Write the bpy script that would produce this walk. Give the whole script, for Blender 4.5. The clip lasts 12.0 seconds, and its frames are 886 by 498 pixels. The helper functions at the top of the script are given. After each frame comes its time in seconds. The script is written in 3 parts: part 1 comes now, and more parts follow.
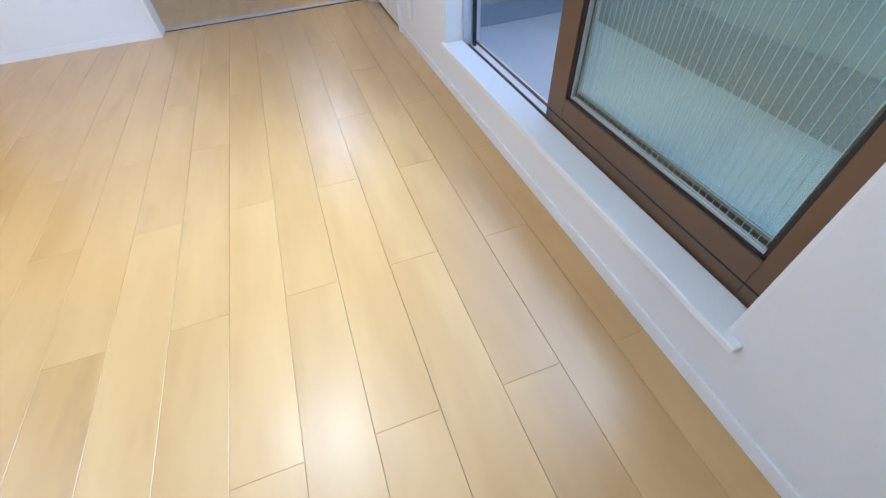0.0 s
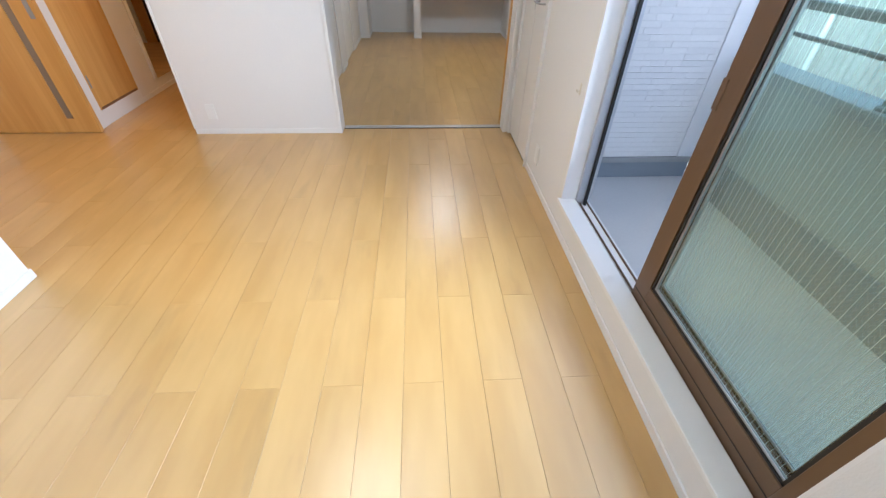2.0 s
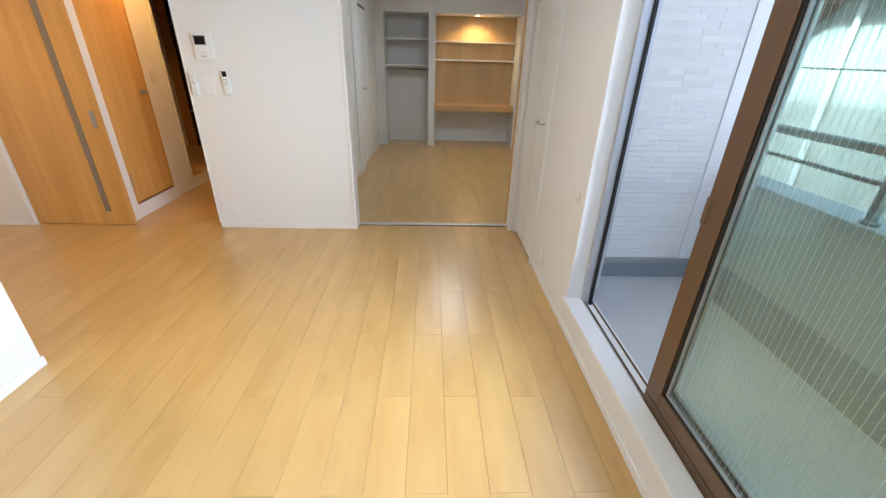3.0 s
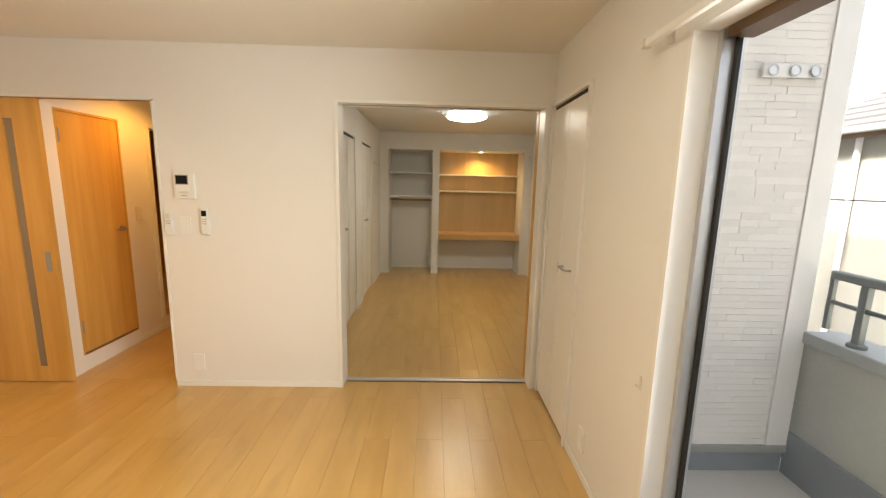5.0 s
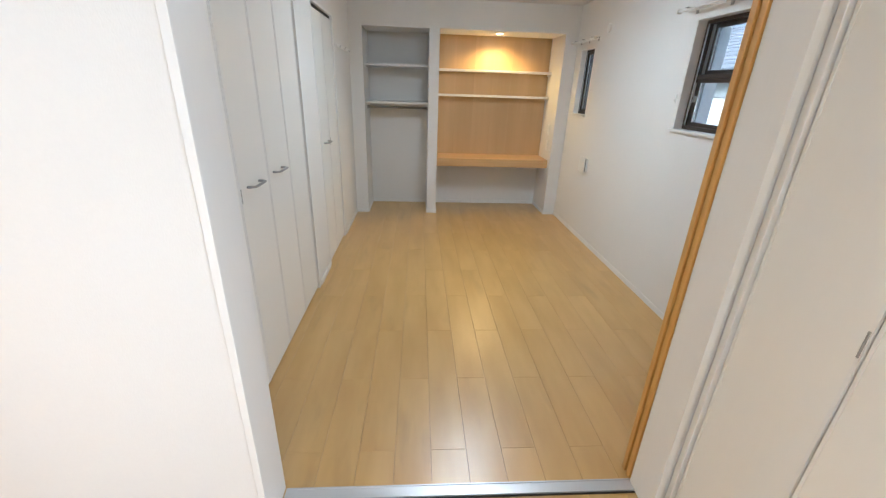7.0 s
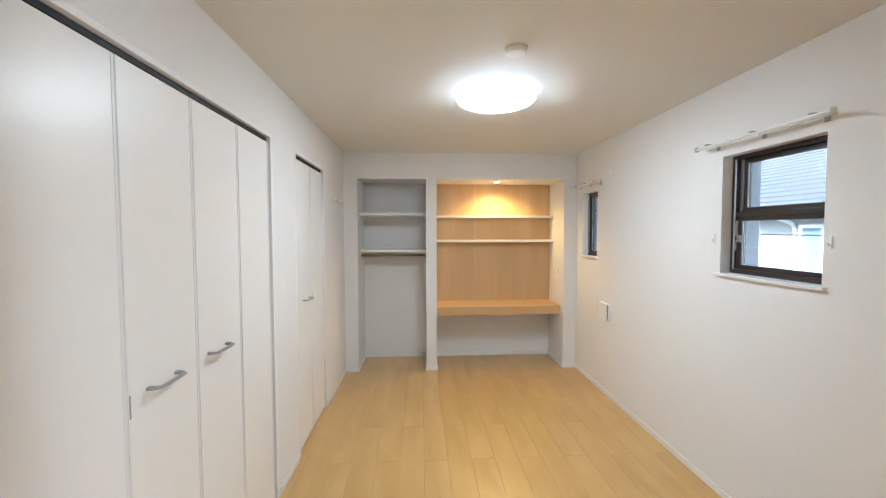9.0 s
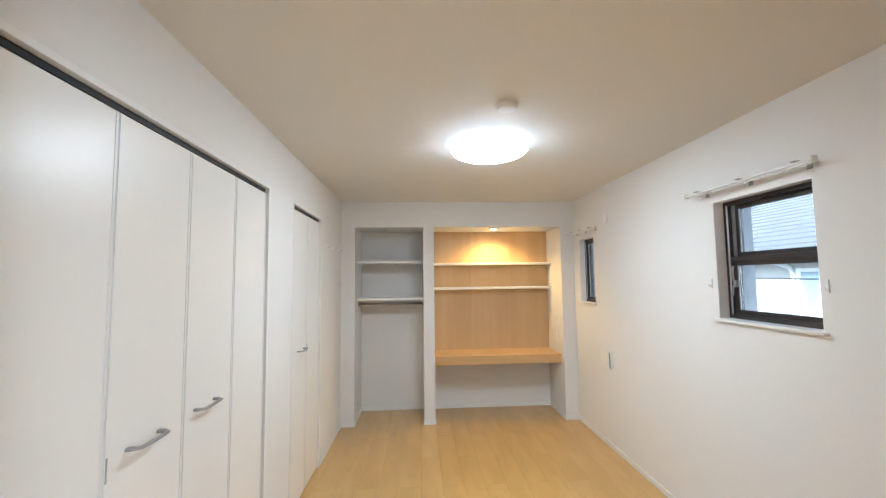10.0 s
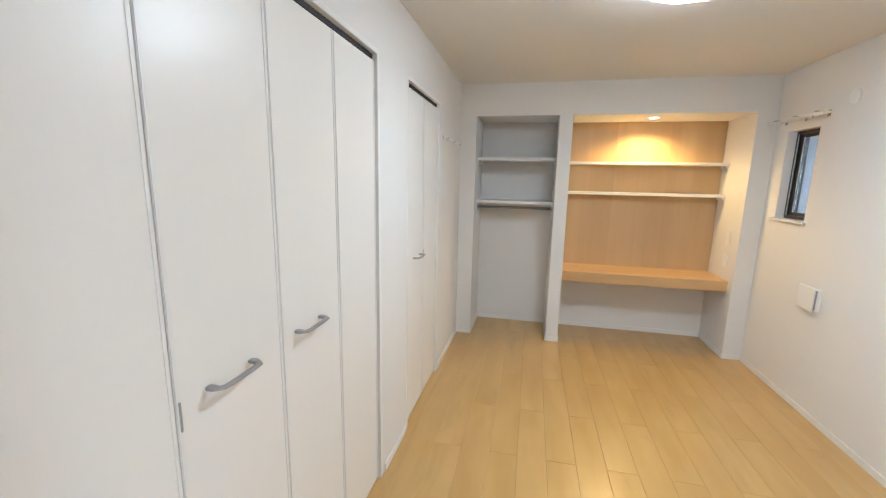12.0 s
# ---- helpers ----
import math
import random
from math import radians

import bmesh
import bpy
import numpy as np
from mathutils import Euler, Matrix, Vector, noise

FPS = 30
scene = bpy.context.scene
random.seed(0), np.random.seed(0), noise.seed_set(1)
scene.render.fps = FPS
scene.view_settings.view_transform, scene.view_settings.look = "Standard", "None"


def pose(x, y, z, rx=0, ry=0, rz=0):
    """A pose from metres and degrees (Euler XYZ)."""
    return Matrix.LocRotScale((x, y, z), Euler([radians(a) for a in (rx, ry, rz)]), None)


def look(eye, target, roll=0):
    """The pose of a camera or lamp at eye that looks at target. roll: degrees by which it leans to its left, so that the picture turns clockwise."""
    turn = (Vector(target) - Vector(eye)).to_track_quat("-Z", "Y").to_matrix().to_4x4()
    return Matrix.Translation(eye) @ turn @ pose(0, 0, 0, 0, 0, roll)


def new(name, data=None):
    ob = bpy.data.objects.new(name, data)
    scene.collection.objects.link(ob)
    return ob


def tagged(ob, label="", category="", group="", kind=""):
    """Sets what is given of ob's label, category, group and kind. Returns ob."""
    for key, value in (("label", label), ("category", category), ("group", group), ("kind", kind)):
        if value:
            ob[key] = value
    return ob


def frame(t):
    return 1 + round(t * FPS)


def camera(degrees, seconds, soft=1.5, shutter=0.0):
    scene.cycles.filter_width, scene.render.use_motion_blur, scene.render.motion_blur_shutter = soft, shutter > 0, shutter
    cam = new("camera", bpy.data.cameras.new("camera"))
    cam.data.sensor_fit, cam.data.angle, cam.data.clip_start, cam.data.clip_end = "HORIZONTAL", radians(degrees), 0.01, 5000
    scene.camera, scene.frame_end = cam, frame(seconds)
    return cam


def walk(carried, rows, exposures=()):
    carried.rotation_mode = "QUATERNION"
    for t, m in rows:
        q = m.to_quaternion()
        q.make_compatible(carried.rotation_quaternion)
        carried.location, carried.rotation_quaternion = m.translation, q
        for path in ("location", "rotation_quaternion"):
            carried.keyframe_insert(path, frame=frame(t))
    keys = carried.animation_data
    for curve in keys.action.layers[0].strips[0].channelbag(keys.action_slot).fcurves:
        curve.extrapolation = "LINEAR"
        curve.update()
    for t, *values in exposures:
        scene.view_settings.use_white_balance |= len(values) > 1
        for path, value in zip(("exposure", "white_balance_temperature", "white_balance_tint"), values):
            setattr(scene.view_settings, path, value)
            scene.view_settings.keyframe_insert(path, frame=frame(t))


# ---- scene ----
cam = camera(96.2, 12.0, soft=1.3)
PATH = [
    (0, (0.05, 0.011, 0.914), (0.443, 1.29, -0.572), -4.0),
    (0.5, (0.015, 0.026, 1.027), (0.24, 1.215, -0.565), -9.3),
    (1, (-0.093, -0.015, 1.237), (0.173, 1.145, -0.371), -1.2),
    (1.5, (-0.05, -0.05, 1.264), (0.074, 1.286, -0.22), 0.9),
    (2, (-0.106, -0.078, 1.36), (0.001, 1.479, 0.11), 1.2),
    (2.5, (-0.107, -0.101, 1.391), (-0.038, 1.595, 0.332), 0.6),
    (3, (-0.112, -0.109, 1.423), (-0.04, 1.689, 0.551), 1.6),
    (3.5, (-0.117, -0.118, 1.473), (-0.022, 1.77, 0.821), 1.8),
    (3.7, (-0.125, -0.12, 1.487), (-0.023, 1.79, 0.902), 2.0),
    (5.3, (-0.109, 0.759, 1.504), (-0.097, 2.735, 1.19), 0.8),
    (5.5, (-0.134, 0.956, 1.51), (-0.142, 2.929, 1.181), 0.5),
    (6, (-0.193, 1.42, 1.513), (0.022, 3.357, 1.061), -0.8),
    (6.5, (-0.24, 1.905, 1.467), (-0.046, 3.775, 0.783), 2.2),
    (6.7, (-0.257, 2.057, 1.466), (-0.104, 3.898, 0.7), 2.8),
    (8.3, (-0.2, 2.847, 1.472), (-0.123, 4.799, 1.043), 0.2),
    (8.5, (-0.202, 2.851, 1.477), (-0.107, 4.822, 1.148), -0.0),
    (9, (-0.204, 2.855, 1.486), (-0.092, 4.85, 1.395), -0.1),
    (9.5, (-0.193, 2.851, 1.49), (-0.072, 4.843, 1.613), -0.4),
    (10, (-0.191, 2.857, 1.489), (-0.071, 4.848, 1.635), -0.7),
    (10.5, (-0.189, 2.889, 1.488), (-0.082, 4.885, 1.421), -0.5),
    (11, (-0.176, 2.947, 1.478), (-0.133, 4.93, 1.222), 0.5),
    (11.5, (-0.214, 3.118, 1.46), (-0.326, 5.087, 1.126), 1.1),
    (12, (-0.343, 3.382, 1.484), (-0.764, 5.305, 1.132), 1.1),
]
EXPOSURES = [(0, 3.36, 4250, 8), (1.0, 3.32, 4400, 8), (1.5, 3.34, 4650, 8), (2.5, 3.28, 4850, 6), (3.5, 3.2, 5350, 5), (5.3, 3.2, 6850, 5), (5.5, 3.22, 6900, 5), (6.0, 3.38, 5800, 5), (6.5, 3.56, 4950, 5), (8.5, 3.98, 5050, 6), (12, 4.03, 5050, 6)]
walk(cam, [(t, look(eye, target, roll)) for t, eye, target, roll in PATH], EXPOSURES)

# ---- world and sun ----
world = bpy.data.worlds.new("sky")
world.use_nodes = True
scene.world = world
wn = world.node_tree.nodes
sky = wn.new("ShaderNodeTexSky")
sky.sky_type, sky.sun_disc = "NISHITA", False
sky.sun_elevation, sky.sun_rotation = radians(43), radians(249.5)
sky.air_density, sky.dust_density, sky.ozone_density = 0.45, 10.0, 0.0
wn["Background"].inputs["Strength"].default_value = 0.11
haze = wn.new("ShaderNodeHueSaturation")
haze.inputs["Saturation"].default_value = 0.5
world.node_tree.links.new(sky.outputs["Color"], haze.inputs["Color"])
world.node_tree.links.new(haze.outputs["Color"], wn["Background"].inputs["Color"])
sun = new("sun", bpy.data.lights.new("sun", "SUN"))
sun.data.energy, sun.data.angle, sun.data.color = 1.1, radians(1.2), (1, 0.95, 0.87)
sun.matrix_world = look((-8, -3, 8), (0, 0, 0))

LAMP_LIVING, LAMP_BED = 2.4, 3.5


def spot(name, x, y, z, watts, colour, degrees):
    ob = new(name, bpy.data.lights.new(name, "SPOT"))
    ob.data.energy, ob.data.color, ob.data.spot_size, ob.data.spot_blend = watts, colour, radians(degrees), 0.6
    ob.data.shadow_soft_size = 0.03
    ob.matrix_world = look((x, y, z), (x, y + 1e-4, z - 1))


sky_light = new("window_daylight", bpy.data.lights.new("window_daylight", "AREA"))
sky_light.data.shape, sky_light.data.size, sky_light.data.size_y = "RECTANGLE", 1.40, 1.50
sky_light.data.energy, sky_light.data.color = 6.0, (1.0, 0.962, 0.915)
sky_light.matrix_world = look((0.753, 0.98, 1.18), (-0.247, 0.98, 1.18))
sky_light.data.spread = radians(142)

spot("alcove_downlight_beam", 0.643, 7.25, 2.0, 2.7, (1, 0.58, 0.17), 150)
spot("hall_downlight_beam", -2.35, 4.05, 2.27, 3.7, (1, 0.43, 0.075), 150)
spot("kitchen_downlight_beam", -3.3, 1.95, 2.32, 7, (1, 0.56, 0.20), 165)


# ---- materials ----
def mat(name, col, rough=0.5, metal=0.0, var=0.06, scale=(3, 3, 3), fine=(60, 60, 60), bump=0.0, bscale=(300, 300, 300),
        rnd=0.0, coat=0.0, trans=0.0, emit=0.0, ramp=None, rvar=0.0, streaks=0.0):
    """A principled surface with large and fine variation, optional relief, and per-piece variation."""
    m = bpy.data.materials.new(name)
    m.use_nodes = True
    n, link = m.node_tree.nodes, m.node_tree.links.new
    p = n["Principled BSDF"]
    p.inputs["Roughness"].default_value = rough
    p.inputs["Metallic"].default_value = metal
    p.inputs["Coat Weight"].default_value = coat
    p.inputs["Coat Roughness"].default_value = 0.30
    p.inputs["Coat IOR"].default_value = 1.65
    p.inputs["Transmission Weight"].default_value = trans
    if emit:
        p.inputs["Emission Color"].default_value = (*col, 1)
        p.inputs["Emission Strength"].default_value = emit
    tc = n.new("ShaderNodeTexCoord")
    info = n.new("ShaderNodeObjectInfo")
    shift = n.new("ShaderNodeVectorMath")
    shift.operation = "MULTIPLY_ADD"
    link(info.outputs["Random"], shift.inputs[0])
    shift.inputs[1].default_value = (37, 53, 29) if rnd else (0, 0, 0)
    link(tc.outputs["Object"], shift.inputs[2])

    def noise_at(sc, detail):
        mp = n.new("ShaderNodeMapping")
        mp.inputs["Scale"].default_value = sc
        link(shift.outputs[0], mp.inputs["Vector"])
        t = n.new("ShaderNodeTexNoise")
        t.inputs["Scale"].default_value = 1.0
        t.inputs["Detail"].default_value = detail
        link(mp.outputs[0], t.inputs["Vector"])
        return t.outputs["Fac"]

    def math_node(op, a, b, c=None):
        k = n.new("ShaderNodeMath")
        k.operation = op
        for i, v in enumerate((a, b) if c is None else (a, b, c)):
            if isinstance(v, (int, float)):
                k.inputs[i].default_value = v
            else:
                link(v, k.inputs[i])
        return k.outputs[0]

    big, small = noise_at(scale, 3), noise_at(fine, 4)
    value = math_node("MULTIPLY_ADD", math_node("SUBTRACT", big, 0.5), 2 * var, 1.0)
    value = math_node("MULTIPLY_ADD", math_node("SUBTRACT", small, 0.5), 1.4 * var, value)
    if rnd:
        value = math_node("MULTIPLY_ADD", math_node("SUBTRACT", info.outputs["Random"], 0.5), rnd, value)
    if streaks:
        k = n.new("ShaderNodeMapRange")
        k.inputs["From Min"].default_value, k.inputs["From Max"].default_value = 0.60, 0.80
        link(noise_at((9, 2.2, 1), 4), k.inputs["Value"])
        value = math_node("MULTIPLY_ADD", k.outputs["Result"], -streaks, value)
    hsv = n.new("ShaderNodeHueSaturation")
    hsv.inputs["Color"].default_value = (*col, 1)
    if ramp:
        r = n.new("ShaderNodeValToRGB")
        r.color_ramp.elements[0].position, r.color_ramp.elements[1].position = 0.35, 0.7
        r.color_ramp.elements[0].color, r.color_ramp.elements[1].color = (*ramp, 1), (*col, 1)
        link(big, r.inputs["Fac"])
        link(r.outputs["Color"], hsv.inputs["Color"])
    link(value, hsv.inputs["Value"])
    link(hsv.outputs["Color"], p.inputs["Base Color"])
    if rvar:
        link(math_node("MULTIPLY_ADD", math_node("SUBTRACT", big, 0.5), rvar, rough), p.inputs["Roughness"])
    if bump:
        bp = n.new("ShaderNodeBump")
        bp.inputs["Strength"].default_value = bump
        bp.inputs["Distance"].default_value = 0.002
        link(noise_at(bscale, 2), bp.inputs["Height"])
        link(bp.outputs["Normal"], p.inputs["Normal"])
    return m


PAPER = mat("wallpaper", (0.75, 0.735, 0.71), 0.75, var=0.025, scale=(0.8, 0.8, 0.8), fine=(90, 90, 90), bump=0.18, bscale=(260, 260, 120))
CEILING = mat("ceiling_paper", (0.73, 0.71, 0.66), 0.8, var=0.025, scale=(0.7, 0.7, 0.7), fine=(70, 70, 70), bump=0.35, bscale=(220, 220, 220))
TRIM = mat("trim_white", (0.78, 0.77, 0.75), 0.38, var=0.02, scale=(2, 2, 1), fine=(150, 150, 8), bump=0.08, bscale=(220, 220, 14))
SHEET = mat("door_sheet", (0.80, 0.785, 0.75), 0.34, var=0.012, scale=(3, 3, 0.7), fine=(40, 40, 5), bump=0.05, bscale=(300, 300, 10))
FLOOR = mat("maple_plank", (0.56, 0.36, 0.116), 0.46, var=0.06, scale=(7, 1.5, 1), fine=(30, 5, 1), bump=0.012, bscale=(120, 8, 1),
            rnd=0.04, coat=0.9, ramp=(0.49, 0.295, 0.078), streaks=0.20)
UNDER = mat("floor_underlay", (0.10, 0.06, 0.03), 0.9)
OAK = mat("orange_oak", (0.62, 0.36, 0.10), 0.38, var=0.07, scale=(14, 14, 0.8), fine=(110, 110, 4), bump=0.07, bscale=(250, 250, 9), ramp=(0.55, 0.30, 0.072))
VENEER = mat("oak_veneer", (0.60, 0.42, 0.215), 0.45, var=0.04, scale=(7, 7, 0.5), fine=(60, 60, 3), bump=0.07, bscale=(250, 250, 9), rnd=0.08, ramp=(0.55, 0.375, 0.185))
DESK = mat("desk_oak", (0.60, 0.395, 0.18), 0.40, var=0.08, scale=(0.8, 12, 12), fine=(5, 120, 120), bump=0.06, bscale=(9, 250, 250), ramp=(0.53, 0.335, 0.14))
SILVER = mat("aluminium", (0.62, 0.63, 0.65), 0.38, 0.8, var=0.04, fine=(8, 200, 200))
BRONZE = mat("bronze_aluminium", (0.145, 0.088, 0.048), 0.40, 0.3, var=0.07, fine=(100, 100, 6))
DARK = mat("black_rubber_and_gap", (0.012, 0.012, 0.013), 0.6, var=0.1)
STEEL = mat("satin_steel", (0.36, 0.36, 0.36), 0.45, 0.7, var=0.05, fine=(20, 200, 200))
PLASTIC = mat("white_plastic", (0.78, 0.78, 0.76), 0.36, var=0.015)
CREAM = mat("ivory_plastic", (0.70, 0.66, 0.58), 0.4, var=0.02)
GREY = mat("grey_plastic", (0.33, 0.33, 0.32), 0.45, var=0.03)
SCREEN = mat("dark_screen", (0.015, 0.016, 0.018), 0.16, var=0.05)
GLASS = mat("green_tint_glass", (0.78, 0.90, 0.85), 0.0, trans=1.0, var=0.0)
CLEAR = mat("clear_glass", (0.46, 0.52, 0.55), 0.0, trans=1.0, var=0.0)
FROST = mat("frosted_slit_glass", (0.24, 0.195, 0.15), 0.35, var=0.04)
DARKBRONZE = mat("dark_bronze_aluminium", (0.045, 0.038, 0.034), 0.40, 0.35, var=0.07, fine=(100, 100, 6))
WIRE = mat("glass_wire", (0.80, 0.84, 0.81), 0.5, 0.0, var=0.05)
LIT_BED = mat("lit_diffuser_white", (1.0, 0.96, 0.86), 0.4, var=0.0, emit=LAMP_BED)
LIT_LIVING = mat("lit_diffuser_warm", (1.0, 0.85, 0.63), 0.4, var=0.0, emit=LAMP_LIVING)
LIT_RIM = mat("glowing_lamp_rim", (0.92, 0.96, 1.0), 0.4, var=0.0, emit=0.28)
LIT_SPOT = mat("lit_downlight", (1.0, 0.75, 0.42), 0.4, var=0.0, emit=3)
SIDING = mat("white_siding", (0.76, 0.735, 0.70), 0.7, var=0.05, scale=(4, 4, 4), bump=0.4, bscale=(150, 150, 150), rnd=0.10)
BALCONY = mat("balcony_sheet", (0.50, 0.485, 0.465), 0.6, var=0.06, scale=(2, 2, 2), bump=0.3, bscale=(240, 240, 240))
UPSTAND = mat("upstand_sheet", (0.26, 0.285, 0.31), 0.55, var=0.07)
PARAPET = mat("parapet_plaster", (0.46, 0.475, 0.45), 0.85, var=0.08, scale=(2.5, 2.5, 2.5), bump=0.5, bscale=(120, 120, 120))
CAPMETAL = mat("pale_cap_metal", (0.40, 0.42, 0.42), 0.5, 0.2, var=0.05)
GALV = mat("grey_rail", (0.20, 0.22, 0.22), 0.42, 0.5, var=0.05)
RENDERED = mat("cream_render", (0.36, 0.35, 0.31), 0.85, var=0.05, scale=(0.6, 0.6, 0.6), bump=0.4, bscale=(60, 60, 60))
ROOF = mat("grey_roof_tile", (0.075, 0.073, 0.077), 0.75, var=0.16, scale=(1.2, 1.2, 1.2), fine=(9, 9, 9), rnd=0.1, bump=0.4, bscale=(40, 40, 40))
BROWN = mat("brown_fascia", (0.22, 0.12, 0.065), 0.6, var=0.08)
GROUND = mat("ground_asphalt", (0.06, 0.06, 0.062), 0.9, var=0.2, scale=(0.4, 0.4, 0.4), bump=0.4, bscale=(60, 60, 60))
# blue-grey puts the sky's reflection into the pane colour
FARPANE = mat("sky_sheen_pane", (0.22, 0.27, 0.30), 0.15, var=0.1)
# near-black brown that paints the darkness of the unlit washroom
UNLIT_DARK = mat("unlit_room_dark", (0.05, 0.03, 0.02), 0.4, var=0.1)

# ---- mesh helpers ----
ORIGIN = {}


def box(bm, x0, x1, y0, y1, z0, z1, bev=0.0):
    r = bmesh.ops.create_cube(bm, size=1.0, matrix=Matrix.Translation(((x0 + x1) / 2, (y0 + y1) / 2, (z0 + z1) / 2)) @ Matrix.Diagonal((abs(x1 - x0), abs(y1 - y0), abs(z1 - z0), 1)))
    if bev:
        edges = list({e for v in r["verts"] for e in v.link_edges})
        bmesh.ops.bevel(bm, geom=edges, offset=bev, segments=2, affect="EDGES", profile=0.5)
    return bm


def boxes(*rows, bev=0.0):
    bm = bmesh.new()
    for r in rows:
        box(bm, *r, bev=bev)
    return bm


def sweep(bm, pts, a, b=None, n=8, up=(0, 0, 1)):
    """A rod of elliptic section a x b along points."""
    b = a if b is None else b
    pts = [Vector(p) for p in pts]
    rings = []
    for i, p in enumerate(pts):
        d = (pts[min(i + 1, len(pts) - 1)] - pts[max(i - 1, 0)]).normalized()
        u = Vector(up)
        if abs(d.dot(u)) > 0.95:
            u = Vector((1, 0, 0))
        s = d.cross(u).normalized()
        w = s.cross(d).normalized()
        rings.append([bm.verts.new(p + s * a * math.cos(2 * math.pi * k / n) + w * b * math.sin(2 * math.pi * k / n)) for k in range(n)])
    for r, q in zip(rings, rings[1:]):
        for k in range(n):
            bm.faces.new((r[k], r[(k + 1) % n], q[(k + 1) % n], q[k]))
    bm.faces.new(rings[0][::-1])
    bm.faces.new(rings[-1])
    return bm


def lathe(bm, profile, centre, axis="z", n=40):
    """Turns (radius, height) rows about an axis through centre."""
    c = Vector(centre)
    rings = []
    for r, h in profile:
        ring = []
        for k in range(n):
            a = 2 * math.pi * k / n
            u, v = r * math.cos(a), r * math.sin(a)
            ring.append(bm.verts.new(c + Vector({"z": (u, v, h), "x": (h, u, v), "y": (u, h, v)}[axis])))
        rings.append(ring)
    for p, q in zip(rings, rings[1:]):
        for k in range(n):
            bm.faces.new((p[k], p[(k + 1) % n], q[(k + 1) % n], q[k]))
    bm.faces.new(rings[0][::-1])
    bm.faces.new(rings[-1])
    return bm


def finish(bm, name, smooth=False):
    bmesh.ops.recalc_face_normals(bm, faces=bm.faces[:])
    me = bpy.data.meshes.new(name)
    bm.to_mesh(me)
    bm.free()
    if smooth:
        for poly in me.polygons:
            poly.use_smooth = True
    return me


def thing(name, label, category, at, group="", kind=""):
    ob = new(name)
    ob.location = at
    ob.empty_display_size = 0.05
    ORIGIN[ob.name] = Vector(at)
    return tagged(ob, label, category, group, kind)


def part(name, bm, material, parent, label="", smooth=False):
    at = ORIGIN[parent.name]
    bmesh.ops.translate(bm, verts=bm.verts[:], vec=-at)
    me = finish(bm, name, smooth)
    me.materials.append(material)
    ob = new(name, me)
    ob.parent = parent
    ORIGIN[ob.name] = at
    if label:
        tagged(ob, label)
    return ob


def structure(name, bm, material, label, category, smooth=False):
    me = finish(bm, name, smooth)
    me.materials.append(material)
    ob = new(name, me)
    ORIGIN[ob.name] = Vector((0, 0, 0))
    return tagged(ob, label, category, kind="structure")


def single(name, bm, material, label, category, group="", smooth=False):
    me = finish(bm, name, smooth)
    me.materials.append(material)
    ob = new(name, me)
    ORIGIN[ob.name] = Vector((0, 0, 0))
    return tagged(ob, label, category, group)


# ---- plan ----
XE, XW = 0.680, -4.3            # living room, window wall and far side
YN, YN2, YS = 3.23, 3.36, -1.7  # wall to the bedroom, both faces; wall behind
HL, HB = 2.35, 2.30             # ceilings
BW, BE, BF, BB = -1.0, 1.47, 7.04, 7.53  # bedroom: west, east, shelf front, shelf back
DL, DR = -0.780, 0.640          # doorway to the bedroom, outside of its casing
HW, HE = -2.79, -1.95           # hall
OUT = 0.84                      # outer face of the window wall

structure("wall_north", boxes(
    (HE, DL, YN, YN2, 0, HL), (DL, DR, YN, YN2, 2.03, HL), (DR, 1.70, YN, YN2, 0, HL),
    (-3.56, HE, YN, YN2, 2.0, HL), (XW, -3.56, YN, YN2, 0, HL)), PAPER, "white papered wall with two doorways", "wall")
structure("wall_east", boxes(
    (XE, OUT, YS, 0.20, 0, HL), (XE, OUT, 0.20, 1.80, 0, 0.183), (XE, OUT, 0.20, 1.80, 1.985, HL), (XE, OUT, 1.80, 2.33, 0, HL),
    (XE, OUT, 2.33, 2.568, 0, HL), (XE, OUT, 2.568, 3.225, 2.03, HL)), PAPER, "white papered wall with a balcony window", "wall")
structure("wall_south", boxes((XW, OUT, YS - 0.15, YS, 0, HL)), PAPER, "plain white papered wall", "wall")
structure("wall_west", boxes((XW - 0.15, XW, YS - 0.15, YN2, 0, HL)), PAPER, "plain white papered wall", "wall")
structure("wall_kitchen_partition", boxes((-2.13, -2.005, YS, 1.465, 0, HL)), PAPER, "white papered partition wall end", "wall")
structure("wall_hall_east", boxes((HE, HE + 0.12, YN2, 5.7, 0, HL)), PAPER, "white papered hall wall", "wall")
structure("wall_hall_west", boxes(
    (HW - 0.12, HW, 3.42, 5.7, 1.965, HL), (HW - 0.12, HW, 3.42, 5.7, 0, 0.125), (HW - 0.12, HW, 4.01, 4.36, 0.125, 1.965), (HW - 0.12, HW, 5.02, 5.7, 0.125, 1.965),
    (HW - 0.12, HW, YN2, 3.42, 0, HL)), PAPER, "white papered hall wall with two doorways", "wall")
structure("wall_hall_end", boxes((HW, HE, 5.7, 5.82, 0, HL), (HW - 0.12, HW, 5.7, 6.3, 0, HL), (-4.4, HW, 6.3, 6.42, 0, HL)), PAPER, "white papered hall end wall", "wall")
structure("wall_washroom", boxes((-4.4, -4.28, YN2, 6.3, 0, HL), (-4.28, HW - 0.12, 4.05, 4.15, 0, HL)), PAPER, "white papered washroom walls", "wall")
